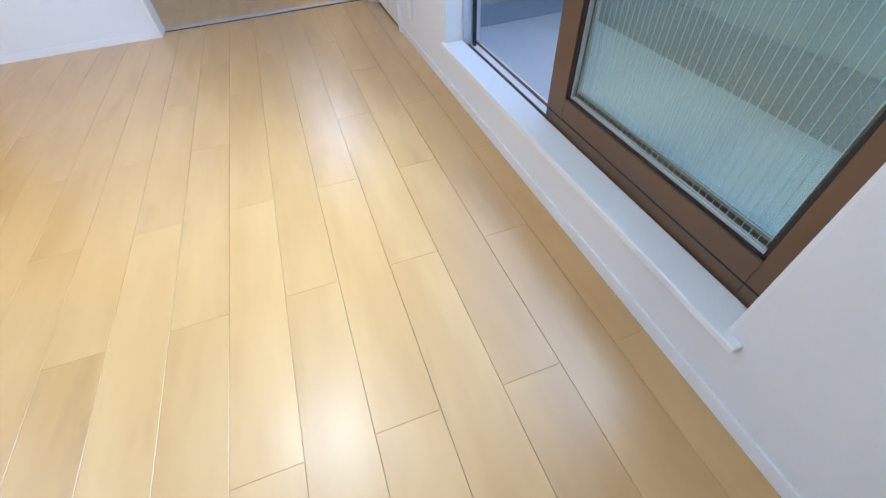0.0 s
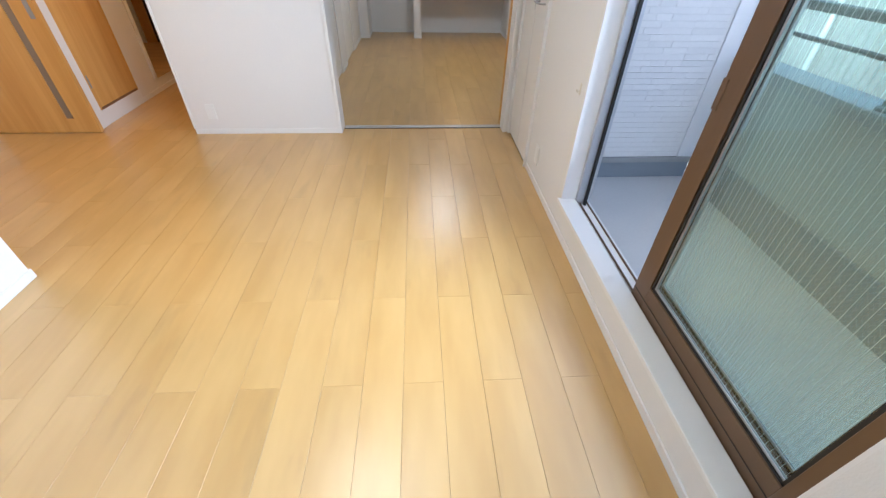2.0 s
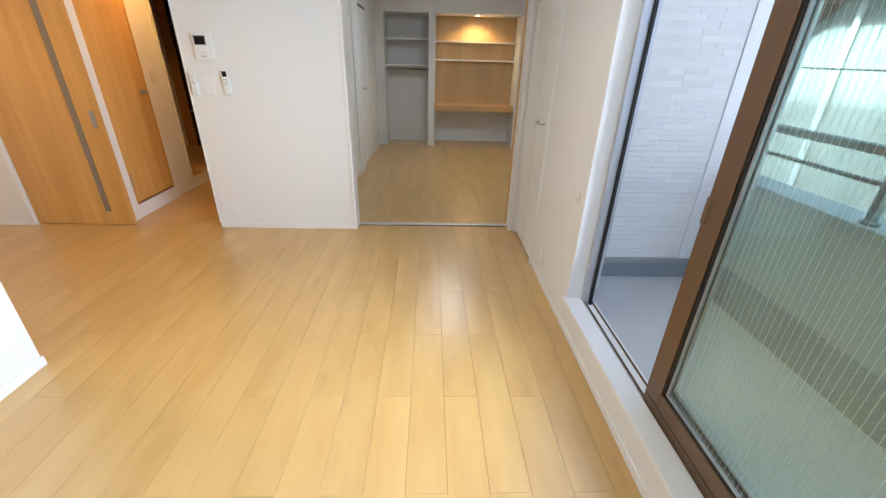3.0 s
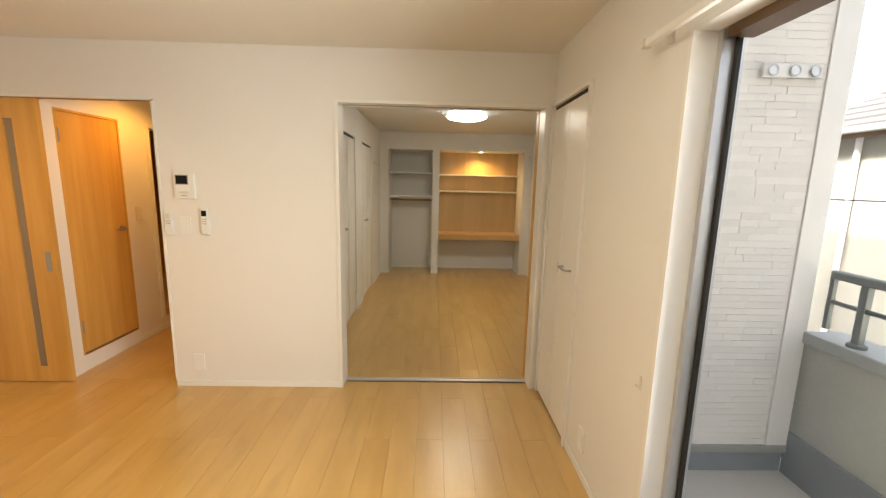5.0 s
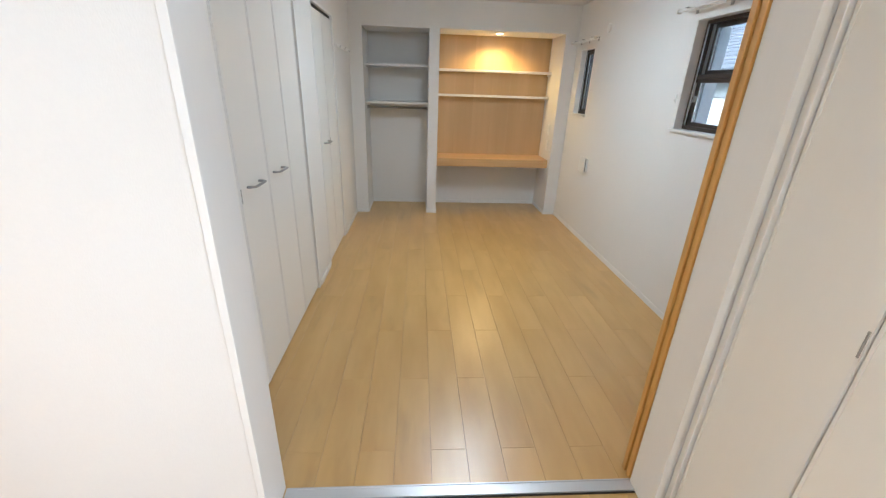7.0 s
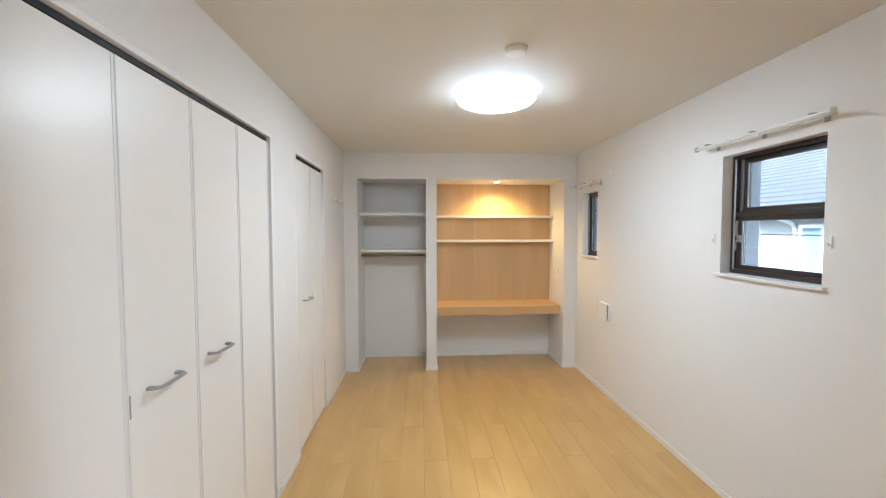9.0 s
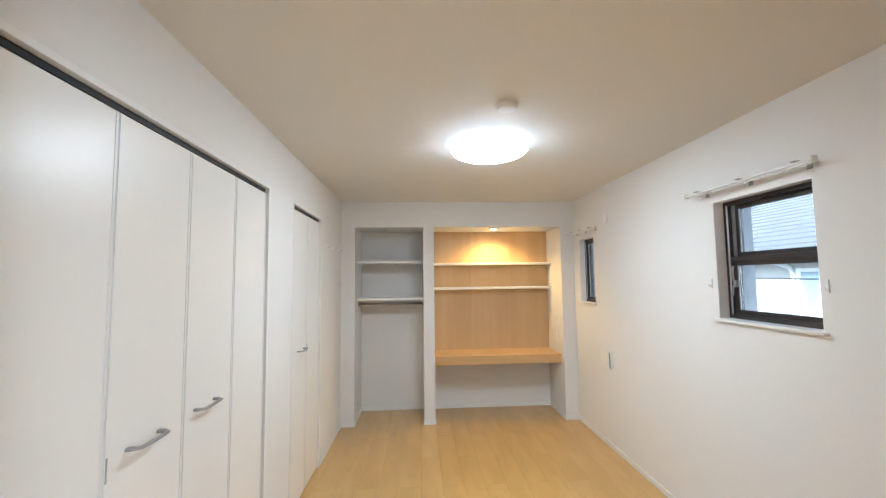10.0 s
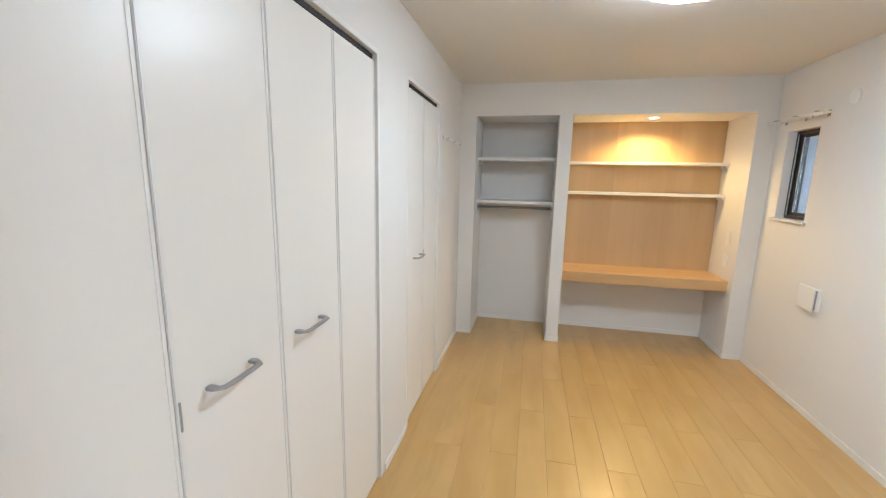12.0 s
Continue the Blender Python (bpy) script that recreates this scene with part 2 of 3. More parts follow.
structure("wall_bedroom_west", boxes(
    (BW - 0.09, BW, YN2, 3.56, 0, HB), (BW - 0.09, BW, 3.56, 5.06, 1.985, HB), (BW - 0.09, BW, 5.06, 5.445, 0, HB),
    (BW - 0.09, BW, 5.445, 6.205, 1.985, HB), (BW - 0.09, BW, 6.205, BB, 0, HB), (-1.72, -1.64, YN2, BB, 0, HB)), PAPER, "white papered bedroom wall with closets", "wall")
structure("wall_bedroom_east", boxes(
    (BE, 1.70, YN2, 4.415, 0, HB), (BE, 1.70, 4.415, 4.99, 0, 1.235), (BE, 1.70, 4.415, 4.99, 1.897, HB), (BE, 1.70, 4.99, 6.54, 0, HB),
    (BE, 1.70, 6.54, 6.885, 0, 1.22), (BE, 1.70, 6.54, 6.885, 1.868, HB), (BE, 1.70, 6.885, BB + 0.12, 0, HB),
    (1.55, 1.70, 2.45, YN, 0, HB)), PAPER, "white papered bedroom wall with two small windows", "wall")
structure("wall_bedroom_north", boxes(
    (BW, -0.86, BF, BB, 0, HB), (-0.86, 1.33, BF, BB, 2.03, HB), (-0.147, -0.036, BF, BB, 0, 2.03), (1.33, BE, BF, BB, 0, HB),
    (-1.72, BE, BB, BB + 0.12, 0, HB)), PAPER, "white papered wall with two shelf alcoves", "wall")
structure("ceiling_living", boxes((XW - 0.15, OUT, YS - 0.15, YN2, HL, HL + 0.1), (-4.4, -1.83, YN2, 6.42, HL, HL + 0.1)), CEILING, "white papered ceiling", "ceiling")
structure("ceiling_bedroom", boxes((-1.83, 1.70, YN2, BB + 0.12, HB, HB + 0.15)), CEILING, "white papered bedroom ceiling", "ceiling")
# unseen block; its height sets the shadow line on the house opposite
structure("roof_block", boxes((-4.6, 1.2, -1.9, 8.0, 2.46, 5.75)), RENDERED, "unseen rendered block added to shade the house opposite", "building")

# baseboards
structure("baseboard", boxes(
    (HE - 0.008, DL - 0.001, YN - 0.008, YN, 0, 0.042), (HE - 0.008, HE, YN, 5.7, 0, 0.042),
    (XE - 0.008, XE, YS, 2.565, 0, 0.042), (-2.005, -1.997, YS, 1.473, 0, 0.05), (-2.13, -2.005, 1.465, 1.473, 0, 0.05),
    (XW, -3.6, YN - 0.008, YN, 0, 0.042),
    (BW, BW + 0.008, YN2, 3.535, 0, 0.042), (BW, BW + 0.008, 5.085, 5.42, 0, 0.042), (BW, BW + 0.008, 6.23, BF, 0, 0.042),
    (BW + 0.008, -0.86, BF - 0.008, BF, 0, 0.042), (-0.86, -0.852, BF, BB, 0, 0.042), (-0.852, -0.155, BB - 0.008, BB, 0, 0.042),
    (-0.155, -0.147, BF - 0.008, BB, 0, 0.042), (-0.147, -0.036, BF - 0.008, BF, 0, 0.042), (-0.036, -0.028, BF - 0.008, BB, 0, 0.042),
    (-0.028, 1.322, BB - 0.008, BB, 0, 0.042), (1.322, 1.33, BF - 0.008, BB, 0, 0.042), (1.33, BE - 0.008, BF - 0.008, BF, 0, 0.042),
    (BE - 0.008, BE, YN2, BF, 0, 0.042), (HW, HW + 0.008, 3.42, 5.7, 0, 0.042), bev=0.0015), TRIM, "narrow white baseboard", "baseboard")

# ---- doorway to the bedroom ----
casing = structure("trim_bedroom_doorway", boxes(
    (DL, DL + 0.024, YN - 0.012, YN2 + 0.02, 0, 2.03), (DR - 0.024, DR, YN - 0.012, YN2 + 0.003, 0, 2.03),
    (DL + 0.024, DR - 0.024, YN - 0.012, 3.30, 2.007, 2.03), (DL + 0.024, DR - 0.024, 3.37, YN2 + 0.02, 2.007, 2.03),
    bev=0.002), TRIM, "white doorway casing", "door frame")
part("track_slot", boxes((DL + 0.024, DR - 0.024, 3.30, 3.37, 2.017, 2.029)), DARK, casing, "dark sliding track slot")
sill = thing("threshold_track", "aluminium floor track across the bedroom doorway", "floor track", ((DL + DR) / 2, 3.345, 0))
part("rail_plate", boxes((DL + 0.03, DR - 0.02, 3.322, 3.372, 0.0005, 0.006), bev=0.001), SILVER, sill)
part("rail_ridge", boxes((DL + 0.03, DR - 0.02, 3.3225, 3.328, 0.006, 0.009), (DL + 0.03, DR - 0.02, 3.366, 3.3715, 0.006, 0.009)), SILVER, sill)
part("groove", boxes((DL + 0.03, DR - 0.02, 3.314, 3.321, 0.0005, 0.003)), DARK, sill)


def sliding_leaf(y):
    d = thing("sliding_door", "orange oak sliding door leaf parked beside the doorway", "door", (1.0, y, 0.01), "bedroom sliding doors")
    part("leaf", boxes((0.6225, 1.44, y, y + 0.03, 0.012, 2.008), bev=0.002), OAK, d)
    part("edge_strip", boxes((0.612, 0.622, y + 0.004, y + 0.026, 0.012, 2.008), bev=0.002), OAK, d)


sliding_leaf(3.364)
sliding_leaf(3.400)


# ---- folding closet doors ----
def handle(name, parent, x, y, z, side, length=0.135):
    """A bent flat bar, standing off a face at x; side is +1 or -1 along x."""
    h = length / 2
    pts = [(x, y - h, z), (x + side * 0.022, y - h, z), (x + side * 0.034, y - h + 0.010, z), (x + side * 0.036, y - h + 0.03, z),
           (x + side * 0.036, y + h - 0.03, z), (x + side * 0.034, y + h - 0.010, z), (x + side * 0.022, y + h, z), (x, y + h, z)]
    bm = sweep(bmesh.new(), pts, 0.0085, 0.0048, 12)
    for end in (y - h, y + h):
        box(bm, min(x, x + side * 0.020), max(x, x + side * 0.020), end - 0.008, end + 0.008, z - 0.0048, z + 0.0048, bev=0.0015)
    return part(name, bm, STEEL, parent, "satin steel bar handle", smooth=False)


def folding_door(face, side, y0, y1, count, handles, label, top=1.957):
    """Folding closet doors whose face stands at x = face and looks along side."""
    ymid = (y0 + y1) / 2
    d = thing("folding_closet_door", label, "closet door", (face, ymid, 0))
    w = (y1 - y0) / count
    back = face - side * 0.03
    for i in range(count):
        a, b = y0 + i * w + 0.0025, y0 + (i + 1) * w - 0.0025
        p = part("door_panel", boxes((min(face, back), max(face, back), a, b, 0.014, top), bev=0.003), SHEET, d)
        for lo, hi in ((a + 0.001, a + 0.009), (b - 0.009, b - 0.001)):
            part("edge_strip", boxes((min(face, face + side * 0.002), max(face, face + side * 0.002), lo, hi, 0.016, top - 0.002)), TRIM, p)
    for y, z in handles:
        handle("handle", d, face, y, z, side)
    y = y0 + w if side > 0 else y1 - w
    part("hinge", boxes((min(face, face + side * 0.004), max(face, face + side * 0.004), y + 0.007, y + 0.012, 0.965, 1.03), bev=0.001), GREY, d, "small grey hinge")
    fr = face + side * 0.015
    x0, x1 = min(back, fr), max(back, fr)
    part("casing", boxes((x0, x1, y0 - 0.025, y0 - 0.003, 0, top + 0.045), (x0, x1, y1 + 0.003, y1 + 0.025, 0, top + 0.045),
                         (x0, x1, y0 - 0.003, y1 + 0.003, top + 0.025, top + 0.045), bev=0.002), TRIM, d)
    # black strip paints the shade in the gap over the panels
    part("top_rail", boxes((back + side * 0.004, face - side * 0.006, y0, y1, top + 0.006, top + 0.024)), DARK, d, "black strip painted as the dark gap above the doors")


folding_door(BW - 0.012, 1, 3.62, 5.03, 4, ((4.125, 1.022), (4.462, 1.022)), "white four-panel folding closet doors with steel handles")
folding_door(BW - 0.012, 1, 5.47, 6.18, 2, ((5.68, 1.01),), "white two-panel folding closet door with steel handle")
folding_door(XE - 0.006, -1, 2.595, 3.20, 2, ((2.748, 1.022),), "white two-panel folding closet door beside the window", top=1.985)

# ---- living room window ----
win = thing("window_1", "bronze sliding balcony window, slid open, wired glass", "window", (0.78, 1.0, 0.15), kind="structure")
Y0, Y1, ZT = 0.205, 1.785, 1.98
FX = 0.756
part("sill_board", boxes((0.658, FX, 0.170, 1.80, 0.183, 0.205), bev=0.004), TRIM, win, "white sill board")
part("reveal", boxes((XE - 0.004, FX, Y1 - 0.002, 1.80, 0.205, ZT)), TRIM, win, "white window reveal")
part("reveal", boxes((XE + 0.002, FX, 0.2005, Y0 + 0.004, 0.205, ZT)), TRIM, win)
part("reveal", boxes((XE - 0.004, FX, 0.19, 1.80, ZT, 1.997)), TRIM, win)
part("frame_bottom", boxes((FX, 0.838, Y0, Y1, 0.14, 0.180), (FX, FX + 0.006, Y0, Y1, 0.180, 0.199), (FX + 0.020, FX + 0.025, Y0, Y1, 0.180, 0.193), (FX + 0.062, FX + 0.067, Y0, Y1, 0.180, 0.193), bev=0.001), BRONZE, win)
part("frame_side", boxes((FX, FX + 0.040, Y1 - 0.024, Y1, 0.180, ZT), (FX + 0.0525, 0.838, Y1 - 0.012, Y1, 0.180, ZT), bev=0.001), SILVER, win)
part("frame_side", boxes((FX, 0.838, Y0, Y0 + 0.012, 0.180, ZT), bev=0.001), BRONZE, win)
part("frame_gasket", boxes((FX + 0.040, FX + 0.052, Y1 - 0.040, Y1, 0.180, ZT)), DARK, win)
part("frame_top", boxes((FX, 0.838, Y0 + 0.012, Y1 - 0.041, ZT - 0.03, ZT), bev=0.001), BRONZE, win)


def sash(x, y0, y1):
    p = part("sash", boxes((x, x + 0.032, y0, y0 + 0.055, 0.194, ZT - 0.03), (x, x + 0.032, y1 - 0.088, y1, 0.194, ZT - 0.03),
                           (x, x + 0.032, y0 + 0.055, y1 - 0.088, 0.194, 0.305), (x, x + 0.032, y0 + 0.055, y1 - 0.088, ZT - 0.09, ZT - 0.03), bev=0.002), BRONZE, win)
    a, b, lo, hi = y0 + 0.055, y1 - 0.088, 0.305, ZT - 0.09
    part("gasket", boxes((x + 0.006, x + 0.026, b - 0.012, b, lo, hi), (x + 0.006, x + 0.026, a, a + 0.010, lo, hi), (x + 0.006, x + 0.026, a, b, lo, lo + 0.008)), DARK, p)
    part("bead", boxes((x + 0.010, x + 0.013, a + 0.010, b - 0.012, lo + 0.008, lo + 0.016), (x + 0.019, x + 0.022, a + 0.010, b - 0.012, lo + 0.008, lo + 0.016),
                       (x + 0.010, x + 0.022, b - 0.019, b - 0.012, lo + 0.016, hi)), SILVER, p, "pale glazing bead")
    part("rail_groove", boxes((x - 0.0012, x - 0.0002, y0 + 0.002, y1 - 0.002, 0.238, 0.242)), DARK, p)
    pane = part("pane", boxes((x + 0.014, x + 0.018, a + 0.010, b - 0.012, lo + 0.008, hi)), GLASS, p, "green tinted wired glass")
    pane.visible_shadow = False
    return p, a, b, lo, hi


inner, ga, gb, glo, ghi = sash(0.762, 0.214, 1.055)
outer = sash(0.801, 0.232, 1.075)[0]
part("crescent_lock", boxes((0.758, 0.764, 1.035, 1.058, 0.96, 1.05), bev=0.003), BRONZE, win)
wires = bmesh.new()
step = 0.014
for sgn in (1, -1):
    k = -200
    while k < 290:
        pts = []
        c = ga + k * step
        for z in (glo, ghi):
            pts.append((c + sgn * (z - glo) * 0.8 - (0 if sgn > 0 else -1.4), z))
        (ya, za), (yb, zb) = pts
        lo_t, hi_t = 0.0, 1.0
        dy = yb - ya
        for lim, s in ((ga + 0.011, 1), (gb - 0.013, -1)):
            f = (lim - ya) / dy
            if (dy > 0) == (s > 0):
                lo_t = max(lo_t, f)
            else:
                hi_t = min(hi_t, f)
        if hi_t - lo_t > 0.02:
            sweep(wires, [(0.8196, ya + dy * lo_t, za + (zb - za) * lo_t), (0.8196, ya + dy * hi_t, za + (zb - za) * hi_t)], 0.00018, n=4, up=(1, 0, 0))
        k += 1
part("wire_mesh", wires, WIRE, outer, "thin diagonal safety wires")
# added upright threads imitate the bright moire between both wired panes
threads = bmesh.new()
y = ga + 0.02
while y < gb - 0.02:
    sweep(threads, [(0.7806, y, glo + 0.01), (0.7806, y, ghi)], 0.0006, n=4, up=(1, 0, 0))
    y += 0.019
part("wire_lines", threads, WIRE, inner, "added upright threads imitating moire bands of the wired glass")

# ---- balcony ----
structure("balcony_floor", boxes((OUT, 1.90, -1.9, 2.45, -0.12, 0.03)), BALCONY, "pale grey balcony floor sheet", "balcony floor")
structure("balcony_upstand", boxes((OUT, 1.75, 2.345, 2.40, 0, 0.150), (1.750, 1.80, -1.9, 2.345, 0, 0.262), bev=0.004), UPSTAND, "blue-grey waterproof upstand", "upstand")
structure("flashing", boxes((OUT, 1.75, 2.325, 2.40, 0.150, 0.186)), GREY, "dark flashing strip under the siding", "flashing")
par = thing("balcony_parapet", "grey plastered balcony parapet with pale cap", "parapet", (1.85, 0.2, 0), kind="structure")
part("parapet_wall", boxes((1.775, 1.90, -1.9, 2.40, 0.262, 0.755)), PARAPET, par)
part("cap", boxes((1.735, 1.94, -1.9, 2.33, 0.755, 0.815), bev=0.006), CAPMETAL, par, "pale metal cap")
rail = thing("balcony_railing", "grey metal balcony railing on short posts", "railing", (1.79, 0.2, 0.815))
part("top_rail", boxes((1.768, 1.815, -1.85, 2.28, 1.095, 1.135), bev=0.01), GALV, rail)
part("mid_rail", sweep(bmesh.new(), [(1.79, -1.85, 0.985), (1.79, 2.28, 0.985)], 0.011, n=10), GALV, rail, smooth=True)
for y in (2.13, 1.43, 0.73, 0.03, -0.67, -1.37):
    post = part("post", boxes((1.774, 1.806, y - 0.016, y + 0.016, 0.815, 1.095), bev=0.003), GALV, rail)
    part("post_foot", lathe(bmesh.new(), [(0.036, 0.8152), (0.036, 0.828), (0.026, 0.834)], (1.79, y, 0), n=18), GALV, post)
part("end_post", boxes((1.778, 1.802, 2.268, 2.29, 0.85, 1.135), bev=0.003), GALV, rail)
siding_wall = structure("wall_balcony_end", boxes((OUT, 1.75, 2.34, 2.45, 0.186, 2.6)), SIDING, "white brick-pattern siding wall at the balcony end", "wall")
structure("wall_outer_siding", boxes((OUT, OUT + 0.03, -1.9, 0.16, 0, 2.6), (OUT, OUT + 0.03, 1.88, 2.34, 0.15, 2.6), (OUT, OUT + 0.03, 0.16, 1.88, 2.02, 2.6)), SIDING, "white siding round the balcony window", "wall")
hanger = thing("laundry_pole_bracket", "white metal laundry pole bracket on the siding", "bracket", (1.47, 2.32, 2.02))
part("plate", boxes((1.33, 1.60, 2.312, 2.325, 1.995, 2.055), bev=0.005), PLASTIC, hanger)
for x in (1.37, 1.47, 1.56):
    part("ring", lathe(bmesh.new(), [(0.022, 0), (0.026, -0.004), (0.022, -0.008), (0.016, -0.004)], (x, 2.311, 2.025), "y", 20), SILVER, hanger)

# curtain rail and tie-back hook
rod = thing("curtain_rail", "white curtain rail above the balcony window", "curtain rail", (0.64, 1.0, 1.99))
part("rail", boxes((0.612, 0.632, 0.02, 1.955, 1.985, 2.01), bev=0.004), TRIM, rod)
part("end_cap", boxes((0.607, 0.637, 1.955, 1.975, 1.98, 2.015), bev=0.004), CREAM, rod)
for y in (0.1, 1.0, 1.9):
    part("bracket", boxes((0.622, XE, y - 0.012, y + 0.012, 2.01, 2.018), (XE - 0.004, XE, y - 0.012, y + 0.012, 1.98, 2.03)), TRIM, rod)
hook = thing("curtain_tieback_hook", "small ivory tie-back hook on the wall", "hook", (XE, 1.865, 0.77))
part("hook_plate", boxes((XE - 0.005, XE, 1.858, 1.872, 0.745, 0.80), bev=0.002), CREAM, hook)
part("hook_arm", sweep(bmesh.new(), [(XE - 0.004, 1.865, 0.762), (XE - 0.016, 1.865, 0.759), (XE - 0.020, 1.865, 0.772)], 0.003, n=8), CREAM, hook)

# ---- hall and sliding door ----
sd = thing("sliding_door", "orange oak sliding door with a long glass slit", "door", (-3.14, 3.27, 0))
part("leaf", boxes((-3.5555, -2.955, 3.255, 3.29, 0.006, 1.99), (-2.895, -2.735, 3.255, 3.29, 0.006, 1.99), (-2.955, -2.895, 3.255, 3.29, 0.006, 0.12), (-2.955, -2.895, 3.255, 3.29, 1.86, 1.99)), OAK, sd)
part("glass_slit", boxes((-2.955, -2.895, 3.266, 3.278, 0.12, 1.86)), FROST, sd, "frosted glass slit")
pull = part("pull", boxes((-2.80, -2.765, 3.252, 3.2545, 0.83, 0.97), bev=0.001), STEEL, sd, "recessed steel pull")
part("pull_recess", boxes((-2.792, -2.773, 3.2505, 3.2515, 0.84, 0.96)), GREY, pull)
structure("trim_hall_doorway", boxes(
    (-2.82, -2.775, 3.291, 3.42, 0, 1.99), (-3.59, -3.557, YN - 0.008, 3.25, 0, 2.02), (HE - 0.018, HE, YN - 0.004, YN2, 0.043, 1.99),
    (-3.556, HE - 0.019, YN - 0.004, 3.25, 1.991, 2.004), bev=0.002), TRIM, "white hall doorway casing", "door frame")
structure("trim_hall_track", boxes((-3.55, HE - 0.02, 3.252, 3.292, 1.991, 1.999)), BROWN, "dark upper door track", "trim")


def hinged_door():
    d = thing("hall_door", "orange oak hall door with a steel lever, closed", "door", (HW, 3.72, 0.13))
    part("leaf", boxes((HW - 0.030, HW + 0.004, 3.452, 3.99, 0.142, 1.945), bev=0.002), OAK, d)
    part("casing", boxes((HW - 0.03, HW + 0.006, 3.43, 3.449, 0.126, 1.966), (HW - 0.03, HW + 0.006, 3.993, 4.01, 0.126, 1.966), (HW - 0.03, HW + 0.006, 3.449, 3.993, 1.948, 1.966)), OAK, d)
    part("threshold", boxes((HW - 0.03, HW + 0.008, 3.449, 3.993, 0.126, 0.139)), BROWN, d)
    h = part("lever_rose", lathe(bmesh.new(), [(0.024, 0.004), (0.024, 0.012), (0.012, 0.016), (0.010, 0.045)], (HW, 3.935, 1.06), "x", 20), STEEL, d)
    part("lever", sweep(bmesh.new(), [(HW + 0.045, 3.94, 1.06), (HW + 0.048, 3.885, 1.06), (HW + 0.046, 3.83, 1.058)], 0.009, 0.006, 10), STEEL, h)
    for z in (1.78, 0.35):
        part("hinge", boxes((HW + 0.004, HW + 0.012, 3.445, 3.459, z - 0.05, z + 0.05), bev=0.003), STEEL, d)


hinged_door()
structure("hall_step", boxes((HW, HW + 0.010, 3.42, 4.02, 0.0425, 0.124)), TRIM, "white riser board under the hall door", "riser")
structure("trim_washroom_doorway", boxes((HW - 0.12, HW + 0.012, 4.325, 4.368, 0.126, 1.975), (HW - 0.12, HW + 0.012, 4.365, 5.02, 1.945, 1.975), (HW - 0.12, HW + 0.012, 5.0, 5.03, 0.126, 1.945)), TRIM, "pale washroom doorway casing", "door frame")
wd = thing("washroom_door", "orange oak washroom door standing open inwards", "door", (-3.2, 4.32, 0.16))
part("leaf", boxes((-3.50, -2.805, 4.372, 4.410, 0.14, 1.94), bev=0.002), OAK, wd)
part("lever", sweep(bmesh.new(), [(-3.47, 4.405, 1.07), (-3.47, 4.45, 1.07), (-3.39, 4.455, 1.07)], 0.008, n=8), STEEL, wd)
structure("floor_washroom", boxes((-4.28, HW - 0.13, 4.15, 6.3, 0.0, 0.128), (HW - 0.13, HW + 0.004, 4.366, 4.999, 0.1255, 0.130)), DESK, "raised pale wood washroom floor", "floor")
# added block; its dark colour stands in for the unlit room's darkness
dark_block = thing("washroom_dark_block", "dark brown block painted as the unlit washroom's darkness", "cabinet", (-3.27, 6.15, 0.128))
part("body", boxes((-3.575, -2.93, 6.02, 6.29, 0.128, 2.1), bev=0.004), UNLIT_DARK, dark_block)
part("shelf_edge", boxes((-3.57, -2.94, 6.005, 6.018, 0.62, 0.64)), GREY, dark_block)
# bright steel pegs imitate lamp reflections in the dark
for x in (-3.55, -3.46):
    part("knob", lathe(bmesh.new(), [(0.012, 0), (0.016, -0.01), (0.010, -0.024)], (x, 6.02, 1.72), "y", 14), STEEL, dark_block)
bd = thing("linen_cupboard", "orange oak cupboard with pale edge in the washroom", "cupboard", (-3.9, 6.1, 0.128))
part("front", boxes((-3.70, -3.58, 6.00, 6.29, 0.1285, 2.1), bev=0.003), OAK, bd)
part("edge_board", boxes((-3.80, -3.702, 5.985, 6.29, 0.1285, 2.1), bev=0.003), TRIM, bd, "pale edge board")
part("side_front", boxes((-4.27, -3.802, 6.00, 6.29, 0.1285, 2.1), bev=0.003), OAK, bd)


# ---- wall fittings in the living room ----
def plate(name, label, category, x, y, z, w, h, axis, group="", rockers=1, material=PLASTIC, d=0.008):
    """A switch or outlet plate on a wall; axis is the way it faces."""
    t = thing(name, label, category, (x, y, z), group)

    def b(u0, u1, z0, z1, d0, d1, bev=0.0015):
        lo, hi = sorted((d0, d1))
        if axis == "-y":
            return boxes((x + u0, x + u1, y - hi, y - lo, z + z0, z + z1), bev=bev)
        if axis == "-x":
            return boxes((x - hi, x - lo, y + u0, y + u1, z + z0, z + z1), bev=bev)
        return boxes((x + lo, x + hi, y + u0, y + u1, z + z0, z + z1), bev=bev)

    body = part("plate", b(-w / 2, w / 2, -h / 2, h / 2, 0, d), material, t)
    iw = 0.6 * w / rockers
    for k in range(rockers):
        c = (k - (rockers - 1) / 2) * iw
        part("rocker", b(c - iw / 2 + 0.001, c + iw / 2 - 0.001, -h * 0.3, h * 0.3, d, d + 0.003), material, body)
    return t, b


ic, icb = plate("intercom_monitor", "white intercom monitor with a small dark screen", "intercom", -1.785, YN, 1.443, 0.132, 0.168, "-y", rockers=1, d=0.024)
part("screen_bezel", icb(-0.052, 0.034, 0.008, 0.074, 0.0275, 0.0285, 0.0004), GREY, ic)
part("screen", icb(-0.046, 0.028, 0.014, 0.068, 0.0286, 0.0296, 0.0003), SCREEN, ic)
part("button", icb(-0.03, 0.03, -0.045, -0.035, 0.0275, 0.029, 0.0003), CREAM, ic)
